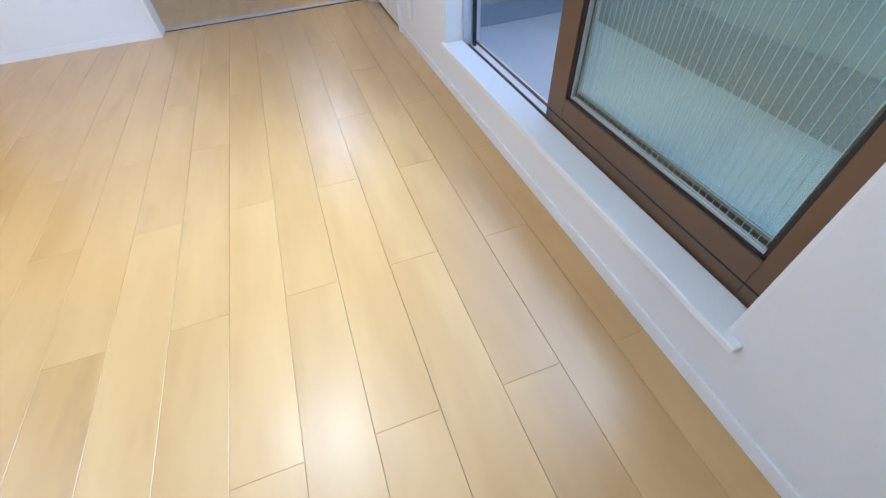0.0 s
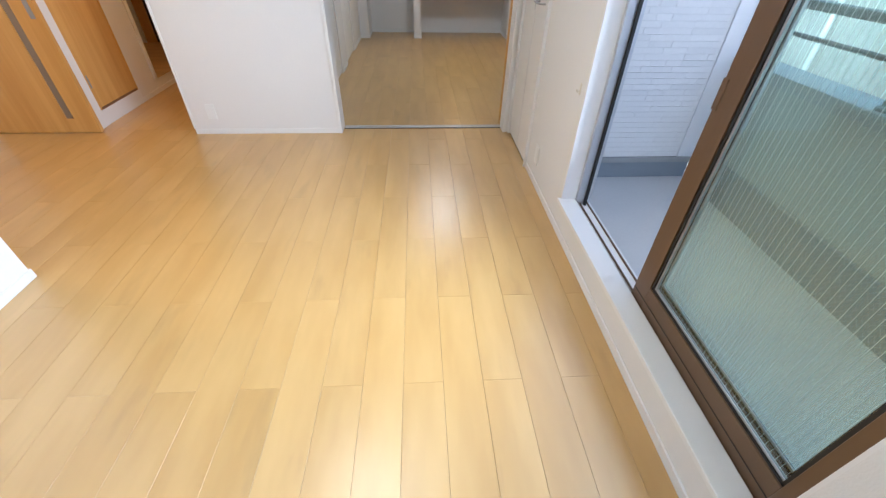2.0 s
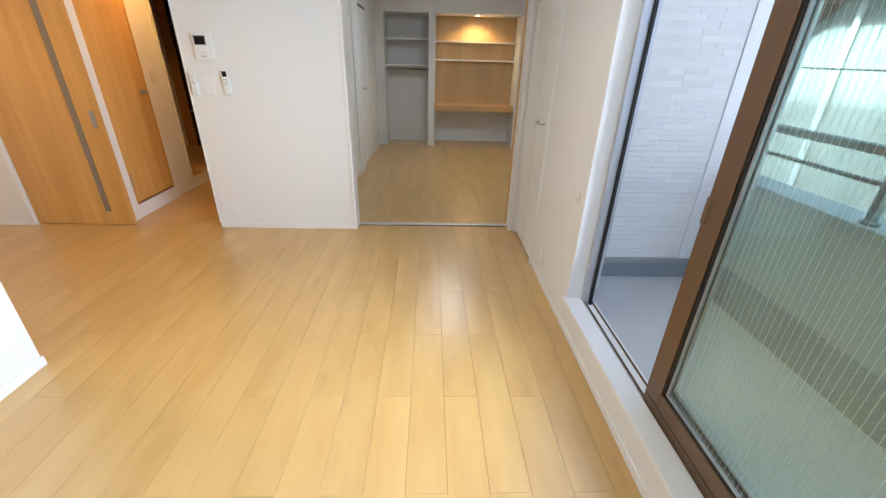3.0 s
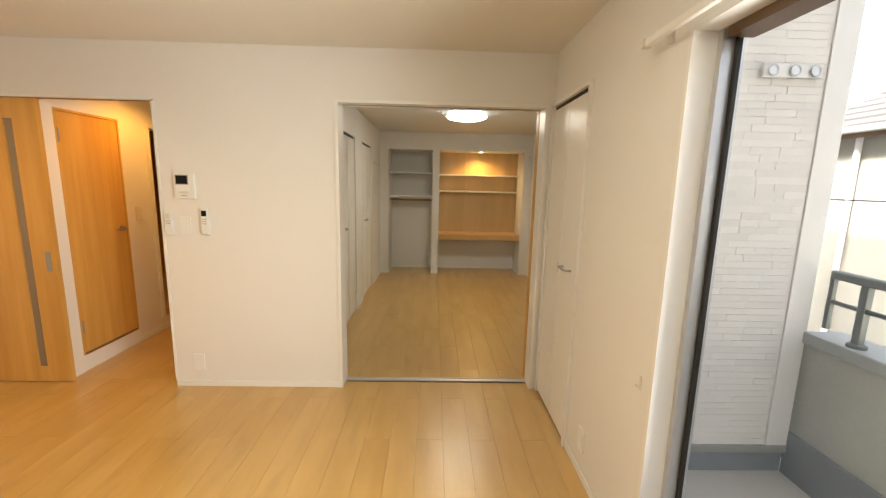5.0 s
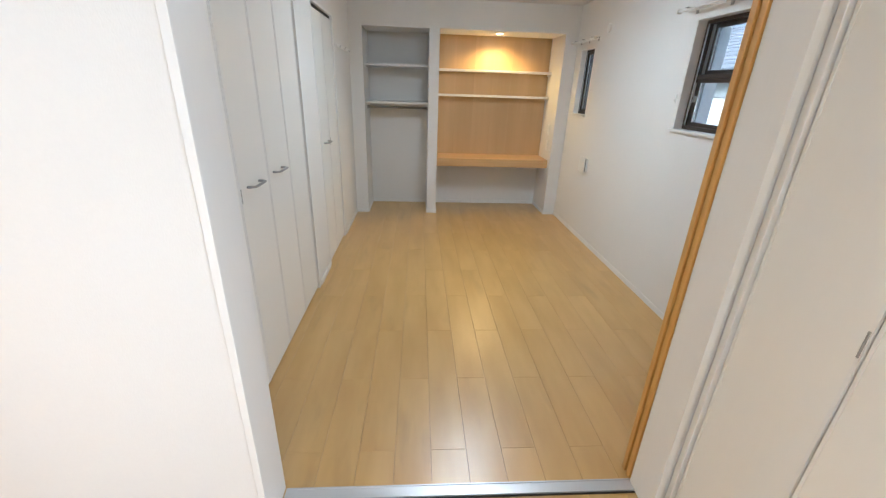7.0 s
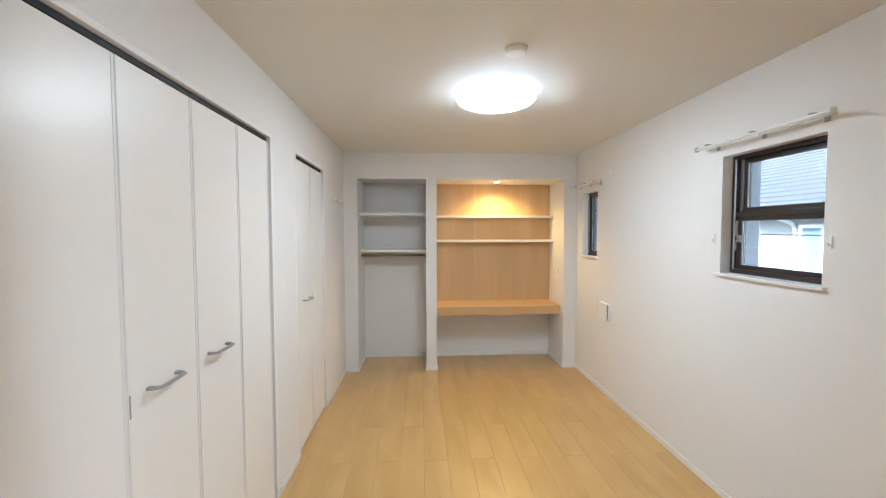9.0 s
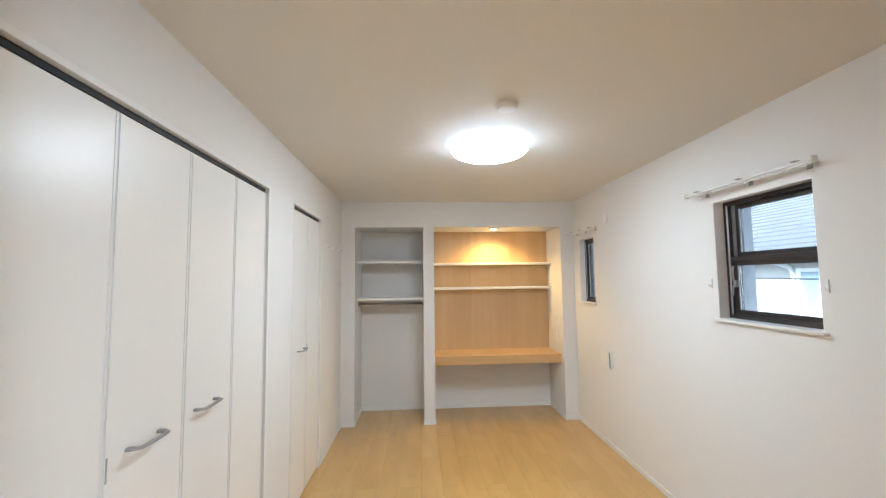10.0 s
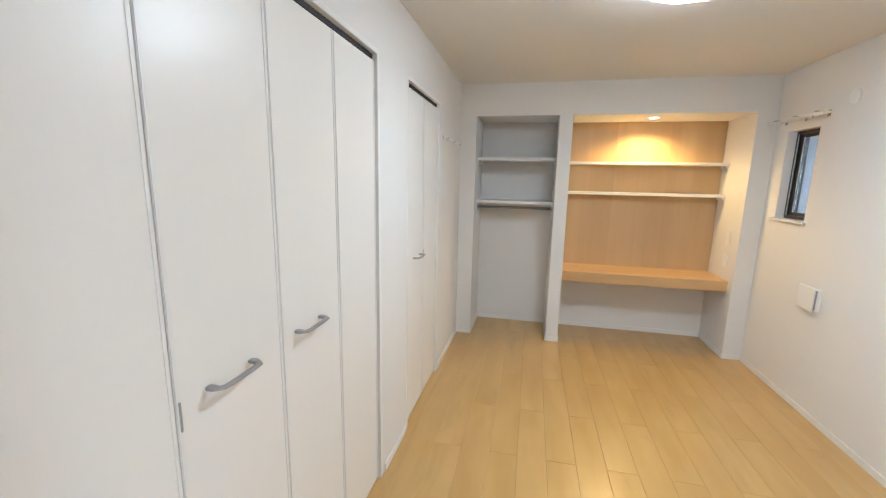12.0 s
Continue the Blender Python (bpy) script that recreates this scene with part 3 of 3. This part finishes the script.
part("button", icb(-0.02, 0.02, -0.066, -0.061, 0.0275, 0.029, 0.0003), GREY, ic)


def remote(x, z, w, h, label, screen):
    r = thing("wall_remote", label, "remote control", (x, YN, z))
    part("holder", boxes((x - w / 2 - 0.003, x + w / 2 + 0.003, YN - 0.008, YN, z - h / 2 - 0.004, z + h * 0.1), (x - w / 2 - 0.003, x + w / 2 + 0.003, YN - 0.024, YN - 0.008, z - h / 2 - 0.004, z - h / 2 - 0.001), bev=0.001), PLASTIC, r)
    body = part("body", boxes((x - w / 2, x + w / 2, YN - 0.023, YN - 0.0085, z - h / 2, z + h / 2), bev=0.003), PLASTIC, r)
    if screen:
        part("display", boxes((x - w * 0.36, x + w * 0.36, YN - 0.0242, YN - 0.0232, z + h * 0.22, z + h * 0.44)), SCREEN, body)
    for row in range(3):
        for k in (-1, 0, 1):
            if screen or row < 2:
                cx, cz = x + k * w * 0.24, z + h * (0.10 - 0.09 * row)
                part("button", boxes((cx - w * 0.08, cx + w * 0.08, YN - 0.0242, YN - 0.0232, cz - 0.003, cz + 0.003)), GREY, body)
    if not screen:
        part("button", boxes((x - w * 0.3, x + w * 0.3, YN - 0.0242, YN - 0.0232, z + h * 0.2, z + h * 0.4)), CREAM, body)


remote(-1.668, 1.205, 0.046, 0.172, "white air conditioner remote in a wall holder", True)
remote(-1.910, 1.190, 0.044, 0.158, "white lighting remote in a wall holder", False)
plate("light_switch", "white light switch plate on the wall", "switch", -1.805, YN, 1.175, 0.072, 0.12, "-y", "switches")
plate("wall_outlet", "white power outlet plate low on the wall", "outlet", -1.785, YN, 0.185, 0.072, 0.12, "-y", "outlets")
plate("light_switch", "small switch plate on the hall wall", "switch", HW, 4.15, 1.17, 0.072, 0.12, "x", "switches", material=CREAM)
plate("wall_outlet", "white power outlet plate below the window wall", "outlet", XE, 2.35, 0.20, 0.072, 0.12, "-x", "outlets")


# ---- ceiling lights ----
def ceiling_light(x, y, z, r, lit, label):
    t = thing("ceiling_light", label, "ceiling lamp", (x, y, z))
    part("base", lathe(bmesh.new(), [(r * 0.84, 0), (r * 0.88, -0.010), (r * 0.94, -0.026), (r * 1.0, -0.043), (r * 0.985, -0.044)], (x, y, z), n=64), LIT_RIM, t, "glowing translucent rim")
    prof = [(r * 0.98, -0.0445)] + [(r * 0.983 * math.cos(a), -0.0445 - 0.046 * math.sin(a)) for a in (0.12, 0.3, 0.55, 0.8, 1.05, 1.3, 1.47)]
    part("diffuser", lathe(bmesh.new(), prof, (x, y, z), n=64), lit, t, "glowing white diffuser", smooth=True)


ceiling_light(0.240, 5.20, HB, 0.232, LIT_BED, "round white ceiling lamp, lit")
ceiling_light(-0.58, 1.24, HL, 0.25, LIT_LIVING, "round warm white ceiling lamp, lit")


def downlight(x, y, z, r, label):
    t = thing("downlight", label, "downlight", (x, y, z), "downlights")
    part("rim", lathe(bmesh.new(), [(r * 0.7, -0.001), (r * 0.7, -0.006), (r, -0.004), (r, 0)], (x, y, z), n=28), PLASTIC, t)
    part("lens", lathe(bmesh.new(), [(r * 0.68, -0.0005), (r * 0.68, -0.004)], (x, y, z), n=28), LIT_SPOT, t, "glowing lens")


downlight(0.643, 7.25, 2.03, 0.05, "small warm downlight in the desk alcove")
downlight(-2.35, 4.05, HL, 0.06, "warm hall downlight in the ceiling")
downlight(-3.3, 1.95, HL, 0.06, "warm kitchen downlight in the ceiling")
smoke = thing("smoke_detector", "small white smoke detector on the ceiling", "smoke detector", (0.225, 4.65, HB))
part("body", lathe(bmesh.new(), [(0.05, 0), (0.05, -0.016), (0.042, -0.025), (0.02, -0.026)], (0.225, 4.65, HB), n=32), PLASTIC, smoke)
part("base", lathe(bmesh.new(), [(0.054, 0), (0.054, -0.006)], (0.225, 4.65, HB), n=32), CREAM, smoke)


# ---- bedroom alcoves ----
def shelf(x0, x1, y0, y1, z, label, t=0.025, material=TRIM):
    s = thing("alcove_shelf", label, "shelf", ((x0 + x1) / 2, y1, z), "alcove shelves")
    part("board", boxes((x0, x1, y0, y1, z - t, z), bev=0.002), material, s)
    for a in (x0, x1 - 0.012):
        part("cleat", boxes((a, a + 0.012, y0 + 0.03, y1, z - t - 0.022, z - t)), material, s)
    return s


for z in (1.680, 1.284):
    shelf(-0.859, -0.148, 7.17, BB, z, "white closet shelf in the narrow alcove")
for z in (1.660, 1.382):
    shelf(-0.035, 1.329, 7.385, BB - 0.006, z, "white narrow shelf above the desk")
pole = thing("clothes_rail", "chrome clothes rail under the closet shelf", "clothes rail", (-0.5, 7.30, 1.215))
part("tube", sweep(bmesh.new(), [(-0.857, 7.30, 1.215), (-0.150, 7.30, 1.215)], 0.0125, n=14), STEEL, pole, smooth=True)
for x, s in ((-0.8595, 1), (-0.1475, -1)):
    part("socket", lathe(bmesh.new(), [(0.024, 0), (0.024, s * 0.008), (0.016, s * 0.016)], (x, 7.30, 1.215), "x", 18), STEEL, pole)
back = structure("trim_alcove_back", boxes((-0.036, 1.33, BB - 0.004, BB - 0.001, 0.575, 2.03)), VENEER, "oak veneer back panel of the desk alcove", "panel")
n_panel = 6
for i in range(n_panel):
    a = -0.034 + i * 1.362 / n_panel
    part("veneer_board", boxes((a, a + 1.362 / n_panel - 0.0006, BB - 0.0065, BB - 0.004, 0.58, 2.029)), VENEER, back)
desk = thing("built_in_desk", "oak built-in desk board spanning the alcove", "desk", (0.65, 7.32, 0.565))
part("top", boxes((-0.035, 1.329, 7.115, BB - 0.008, 0.635, 0.662), bev=0.003), DESK, desk)
part("apron", boxes((-0.035, 1.329, 7.118, 7.142, 0.568, 0.635), bev=0.002), DESK, desk)
for a in (-0.035, 1.306):
    part("cleat", boxes((a, a + 0.023, 7.142, BB - 0.008, 0.60, 0.635)), TRIM, desk)
plate("wall_outlet", "white outlet plate beside the desk", "outlet", 1.33, 7.22, 0.83, 0.072, 0.12, "-x", "outlets")
plate("light_switch", "white switch plate beside the desk", "switch", 1.33, 7.22, 1.02, 0.072, 0.12, "-x", "switches")


# ---- bedroom windows ----
def small_window(name, y0, y1, z0, z1, meeting, label):
    """A small bronze window in the east bedroom wall."""
    w = thing(name, label, "window", (1.53, (y0 + y1) / 2, z0), kind="structure")
    part("sill", boxes((BE - 0.022, 1.528, y0 - 0.02, y1 + 0.02, z0 - 0.016, z0), bev=0.003), TRIM, w, "white sill")
    part("reveal", boxes((BE + 0.001, 1.528, y1 - 0.004, y1, z0, z1), (BE + 0.001, 1.528, y0, y0 + 0.004, z0, z1), (BE + 0.001, 1.528, y0 + 0.004, y1 - 0.004, z1 - 0.004, z1)), TRIM, w)
    f = 0.024
    fr = part("window_frame", boxes((1.528, 1.603, y0, y0 + f, z0, z1), (1.528, 1.603, y1 - f, y1, z0, z1), (1.528, 1.603, y0 + f, y1 - f, z0, z0 + f), (1.528, 1.603, y0 + f, y1 - f, z1 - f, z1), bev=0.001), DARKBRONZE, w)
    part("gasket", boxes((1.526, 1.530, y1 - f - 0.008, y1 - f, z0 + f, z1 - f), (1.558, 1.565, y1 - f - 0.020, y1 - f, z0 + f, z1 - f)), SILVER, fr)
    a, b, lo, hi = y0 + f, y1 - f, z0 + f, z1 - f
    zones = [(lo, hi)]
    if meeting:
        part("meeting_rail", boxes((1.533, 1.598, a, b, meeting - 0.013, meeting + 0.013), bev=0.002), DARKBRONZE, fr)
        zones = [(lo, meeting - 0.013), (meeting + 0.013, hi)]
    for k, (l, h) in enumerate(zones):
        x = 1.543 if k == 0 else 1.568
        s = 0.030
        part("sash", boxes((x, x + 0.024, a, a + s, l, h), (x, x + 0.024, b - s * 1.3, b, l, h), (x, x + 0.024, a + s, b - s * 1.3, l, l + s * 0.8), (x, x + 0.024, a + s, b - s * 1.3, h - s * 0.8, h), bev=0.001), DARKBRONZE, fr)
        part("bead", boxes((x - 0.001, x + 0.003, b - s * 1.3 - 0.007, b - s * 1.3, l + s * 0.8, h - s * 0.8)), SILVER, fr)
        pane = part("pane", boxes((x + 0.010, x + 0.014, a + s, b - s * 1.3 - 0.007, l + s * 0.8, h - s * 0.8)), CLEAR, fr)
        pane.visible_shadow = False
    return w


w2 = small_window("window_2", 4.415, 4.99, 1.250, 1.897, 1.574, "small bronze two-part window with white sill")
small_window("window_3", 6.54, 6.885, 1.235, 1.868, 0, "narrow bronze casement window with white sill")
lk = part("handle", boxes((1.525, 1.543, 4.925, 4.945, 1.42, 1.46), bev=0.004), STEEL, w2, "steel cam handle")
part("handle_arm", sweep(bmesh.new(), [(1.521, 4.935, 1.455), (1.509, 4.925, 1.50), (1.505, 4.915, 1.535)], 0.008, 0.005, 8), STEEL, lk)
part("handle_arm", sweep(bmesh.new(), [(1.521, 4.935, 1.43), (1.509, 4.93, 1.40), (1.505, 4.928, 1.375)], 0.008, 0.005, 8), STEEL, lk)


def curtain_rod(y0, y1, z, label):
    t = thing("curtain_rod", label, "curtain rod", (BE, (y0 + y1) / 2, z), "bedroom curtain rods")
    part("rail", boxes((1.393, 1.407, y0, y1, z - 0.005, z + 0.006), bev=0.003), TRIM, t)
    part("second_rail", boxes((1.434, 1.446, y0 + 0.02, y1 - 0.02, z - 0.005, z + 0.004), bev=0.003), TRIM, t)
    for y in (y0 - 0.008, y1 - 0.002):
        part("end_cap", boxes((1.386, 1.414, y, y + 0.010, z - 0.013, z + 0.013), bev=0.003), CREAM, t)
    for y in (y0 + 0.08, (y0 + y1) / 2, y1 - 0.08):
        part("bracket", boxes((1.390, BE, y - 0.010, y + 0.010, z + 0.008, z + 0.014), (BE - 0.004, BE, y - 0.012, y + 0.012, z - 0.02, z + 0.02), bev=0.001), GREY, t)
    k = y0 + 0.12
    while k < y1 - 0.1:
        part("runner", boxes((1.396, 1.404, k - 0.004, k + 0.004, z - 0.020, z - 0.008)), PLASTIC, t)
        k += 0.11


curtain_rod(4.34, 5.10, 1.952, "white double curtain rail over the small window")
curtain_rod(6.40, 7.00, 1.935, "white double curtain rail over the narrow window")
for y in (5.03, 4.385):
    h = thing("curtain_tieback_hook", "small white tie-back hook by the window", "hook", (BE, y, 1.437), "tie-back hooks")
    part("hook_plate", boxes((BE - 0.006, BE, y - 0.006, y + 0.006, 1.41, 1.465), bev=0.002), PLASTIC, h)
    part("hook_arm", sweep(bmesh.new(), [(BE - 0.005, y, 1.425), (BE - 0.014, y, 1.423), (BE - 0.018, y, 1.437)], 0.003, n=8), PLASTIC, h)
box_ = thing("wall_socket_box", "white wall socket box with a hinged cover standing ajar", "outlet", (BE, 6.33, 0.76))
part("box_body", boxes((BE - 0.021, BE, 6.25, 6.41, 0.690, 0.830), bev=0.004), PLASTIC, box_)
cover_bm = boxes((BE - 0.008, BE, -0.085, 0.085, 0.0, 0.150), bev=0.003)
bmesh.ops.rotate(cover_bm, verts=cover_bm.verts[:], cent=(BE, 0.085, 0), matrix=Matrix.Rotation(radians(-4), 3, "Z"))
bmesh.ops.translate(cover_bm, verts=cover_bm.verts[:], vec=(-0.024, 6.33, 0.688))
part("cover", cover_bm, PLASTIC, box_)
# grey strip stands in for the shadow between box and cover
part("slot", boxes((BE - 0.0225, BE - 0.021, 6.256, 6.404, 0.70, 0.824)), GREY, box_, "grey strip painted as the shade behind the cover")
cap = thing("vent_cap", "round white wall sleeve cap", "vent", (BE, 6.28, 2.0))
part("disc", lathe(bmesh.new(), [(0.042, 0), (0.042, -0.006), (0.036, -0.010)], (BE, 6.28, 2.0), "x", 30), PLASTIC, cap)
hr = thing("picture_rail", "thin white hook rail on the bedroom wall", "hook rail", (BW, 6.64, 1.78))
part("rail", boxes((BW, BW + 0.012, 6.30, 6.98, 1.765, 1.790), bev=0.002), TRIM, hr)
for y in (6.38, 6.64, 6.90):
    part("hook", sweep(bmesh.new(), [(BW + 0.012, y, 1.775), (BW + 0.026, y, 1.765), (BW + 0.03, y, 1.785)], 0.003, n=6), STEEL, hr)

# ---- outside ----
structure("ground", boxes((-400, 400, -400, 400, -3.4, -3.0)), GROUND, "dark asphalt ground", "ground")


def roof_courses(x0, z0, x1, z1, y0, y1, n):
    bm = bmesh.new()
    for i in range(n):
        f, g = i / n, (i + 1) / n
        xa, xb = x0 + (x1 - x0) * f, x0 + (x1 - x0) * g
        za, zb = z0 + (z1 - z0) * f, z0 + (z1 - z0) * g
        v = [bm.verts.new(p) for p in ((xa, y0, za + 0.03), (xa, y1, za + 0.03), (xb, y1, zb + 0.005), (xb, y0, zb + 0.005), (xa, y0, za - 0.02), (xa, y1, za - 0.02), (xb, y1, zb - 0.04), (xb, y0, zb - 0.04))]
        for q in ((0, 1, 2, 3), (7, 6, 5, 4), (0, 4, 5, 1), (1, 5, 6, 2), (2, 6, 7, 3), (3, 7, 4, 0)):
            bm.faces.new([v[k] for k in q])
    return bm


def house_window(h, x, y, z, w, t, label):
    f = part("window", boxes((x - 0.05, x + 0.02, y - w / 2 - 0.06, y - w / 2, z - 0.06, z + t + 0.06), (x - 0.05, x + 0.02, y + w / 2, y + w / 2 + 0.06, z - 0.06, z + t + 0.06),
                             (x - 0.05, x + 0.02, y - w / 2, y + w / 2, z + t, z + t + 0.06), (x - 0.07, x + 0.02, y - w / 2, y + w / 2, z - 0.06, z)), PLASTIC, h, label)
    part("pane", boxes((x - 0.02, x - 0.01, y - w / 2, y - 0.02, z, z + t)), FARPANE, f)
    part("pane", boxes((x - 0.02, x - 0.01, y + 0.02, y + w / 2, z, z + t)), FARPANE, f)
    part("mullion", boxes((x - 0.03, x + 0.0, y - 0.02, y + 0.02, z, z + t)), PLASTIC, f)


def house(x, y0, y1, eave, ridge, label):
    h = thing("neighbour_house", label, "house", (x + 3, (y0 + y1) / 2, -3))
    part("wall", boxes((x, x + 6, y0, y1, -3, eave + 0.1)), RENDERED, h)
    part("roof", roof_courses(x - 0.25, eave, x + 3.2, ridge, y0 - 0.4, y1 + 0.4, 14), ROOF, h)
    part("roof_back", roof_courses(x + 6.85, eave, x + 3.2, ridge, y0 - 0.4, y1 + 0.4, 14), ROOF, h)
    part("fascia", boxes((x - 0.28, x - 0.24, y0 - 0.4, y1 + 0.4, eave - 0.16, eave - 0.02)), BROWN, h)
    part("gutter", sweep(bmesh.new(), [(x - 0.33, y0 - 0.4, eave - 0.06), (x - 0.33, y1 + 0.4, eave - 0.06)], 0.05, n=8), GREY, h)
    part("soffit", boxes((x - 0.24, x, y0 - 0.4, y1 + 0.4, eave - 0.12, eave - 0.1)), PLASTIC, h)
    return h


h1 = house(6.0, -4.0, 6.6, 2.42, 4.2, "cream rendered house with grey tiled roof")
part("downpipe", sweep(bmesh.new(), [(5.93, 6.20, 2.3), (5.93, 6.20, -3)], 0.04, n=10), PLASTIC, h1)
house_window(h1, 6.0, 4.83, 1.27, 0.9, 0.85, "white framed window")
part("wing_wall", boxes((6.02, 10, 6.6, 7.35, -3, 1.80)), RENDERED, h1)
bmw = bmesh.new()
v = [bmw.verts.new(p) for p in ((5.75, 6.45, 2.50), (5.75, 7.6, 1.74), (10, 7.6, 1.74), (10, 6.45, 2.50), (5.75, 6.45, 2.36), (5.75, 7.6, 1.60), (10, 7.6, 1.60), (10, 6.45, 2.36))]
for q in ((0, 1, 2, 3), (7, 6, 5, 4), (0, 4, 5, 1), (1, 5, 6, 2), (2, 6, 7, 3), (3, 7, 4, 0)):
    bmw.faces.new([v[k] for k in q])
part("wing_roof", bmw, BROWN, h1, "brown edged lower roof")
bmg = bmesh.new()
v = [bmg.verts.new(p) for p in ((6.02, 6.6, 1.79), (6.02, 7.35, 1.79), (6.02, 6.6, 2.27), (6.2, 6.6, 1.79), (6.2, 7.35, 1.79), (6.2, 6.6, 2.27))]
for q in ((0, 1, 2), (5, 4, 3), (0, 3, 4, 1), (1, 4, 5, 2), (2, 5, 3, 0)):
    bmg.faces.new([v[k] for k in q])
part("wing_gable", bmg, RENDERED, h1)
h2 = house(6.3, 8.0, 16.0, 1.88, 3.45, "white rendered house with grey tiled roof and windows")
house_window(h2, 6.3, 8.92, 0.80, 0.66, 0.72, "white framed window")
house_window(h2, 6.3, 10.42, 0.80, 0.22, 0.72, "narrow white framed window")
part("downpipe", sweep(bmesh.new(), [(5.98, 9.52, 1.80), (6.02, 9.47, 1.70), (6.20, 9.38, 1.60), (6.25, 9.36, 1.50), (6.25, 9.36, -3)], 0.035, n=10), PLASTIC, h2)
single("utility_wire", sweep(bmesh.new(), [(5.995, -3.5, 1.72)] + [(5.5, -3 + k * 1.5, 1.40 + 0.004 * (k - 6) ** 2) for k in range(13)] + [(6.295, 15.6, 1.72)], 0.012, n=6), DARK, "black utility wire between the houses", "cable")

# ---- siding bricks ----
random.seed(4)
sid_mesh = {}
bm_rest = bmesh.new()
count = 0
course = 0.0335
for r in range(71):
    z = 0.190 + r * course
    x = OUT + 0.032
    while x < 1.630:
        L = random.choice((0.09, 0.14, 0.19, 0.24))
        L = min(L, 1.636 - x)
        d = random.choice((0.0015, 0.0022, 0.003))
        if L > 0.03:
            if 12 <= r < 56 and count < 300:
                key = (round(L, 3), d)
                if key not in sid_mesh:
                    me = finish(boxes((0, L - 0.0008, -d, 0, 0, course - 0.0014)), "brick")
                    me.materials.append(SIDING)
                    sid_mesh[key] = me
                ob = new("brick", sid_mesh[key])
                ob.parent = siding_wall
                ob.location = (x, 2.3395, z)
                count += 1
            else:
                box(bm_rest, x, x + L - 0.0008, 2.3395 - d, 2.3395, z, z + course - 0.0014)
        x += L
tagged(part("siding_rest", bm_rest, SIDING, siding_wall), kind="stuff")

part("corner_post", boxes((1.640, 1.752, 2.330, 2.3395, 0.187, 2.6), bev=0.002), TRIM, siding_wall, "smooth white corner post")

# ---- floor planks ----
W, L = 0.1540, 0.914


def plank_mesh(length, width):
    """A plank with chamfered upper edges."""
    bm = bmesh.new()
    g, c, t = 0.0004, 0.0007, 0.008
    h, e = 0.0002, 0.0006
    lo = [bm.verts.new(p) for p in ((g, h, -t), (width - g, h, -t), (width - g, length - h, -t), (g, length - h, -t))]
    mid = [bm.verts.new((a.co.x, a.co.y, -c)) for a in lo]
    up = [bm.verts.new(p) for p in ((g + c, h + e, 0), (width - g - c, h + e, 0), (width - g - c, length - h - e, 0), (g + c, length - h - e, 0))]
    for a, b in ((lo, mid), (mid, up)):
        for k in range(4):
            bm.faces.new((a[k], a[(k + 1) % 4], b[(k + 1) % 4], b[k]))
    bm.faces.new(up)
    me = finish(bm, "plank")
    me.materials.append(FLOOR)
    return me


PLANKS = {}


def lay(floor_ob, x0, x1, y0, y1):
    """Lays staggered planks over a rectangle."""
    k = math.floor((x0 + 0.034) / W)
    while -0.034 + k * W < x1 - 1e-6:
        a, b = max(x0, -0.034 + k * W), min(x1, -0.034 + (k + 1) * W)
        first = 0.340 if k % 2 == 0 else 0.797
        j = math.floor((y0 - first) / L)
        while first + j * L < y1 - 1e-6:
            c, d = max(y0, first + j * L), min(y1, first + (j + 1) * L)
            if b - a > 0.004 and d - c > 0.004:
                key = (round(d - c, 4), round(b - a, 4))
                if key not in PLANKS:
                    PLANKS[key] = plank_mesh(d - c, b - a)
                ob = new("plank", PLANKS[key])
                ob.parent = floor_ob
                ob.location = (a, c, 0)
            j += 1
        k += 1


floor_living = structure("floor_living", boxes((XW, XE, YS, YN2, -0.1, -0.008), (HW, HE, YN2, 5.7, -0.1, -0.008)), UNDER, "glossy pale maple plank floor", "floor")
lay(floor_living, XW, XE, YS, 3.32)
lay(floor_living, HW, HE, 3.32, 5.7)
floor_bed = structure("floor_bedroom", boxes((BW - 0.09, BE, YN2, BB, -0.1, -0.008)), UNDER, "glossy pale maple plank floor of the bedroom", "floor")
lay(floor_bed, BW - 0.07, BE, 3.32, BB)
structure("floor_closet", boxes((XE, BE, 2.45, YN, -0.1, -0.002)), UNDER, "closet floor", "floor")
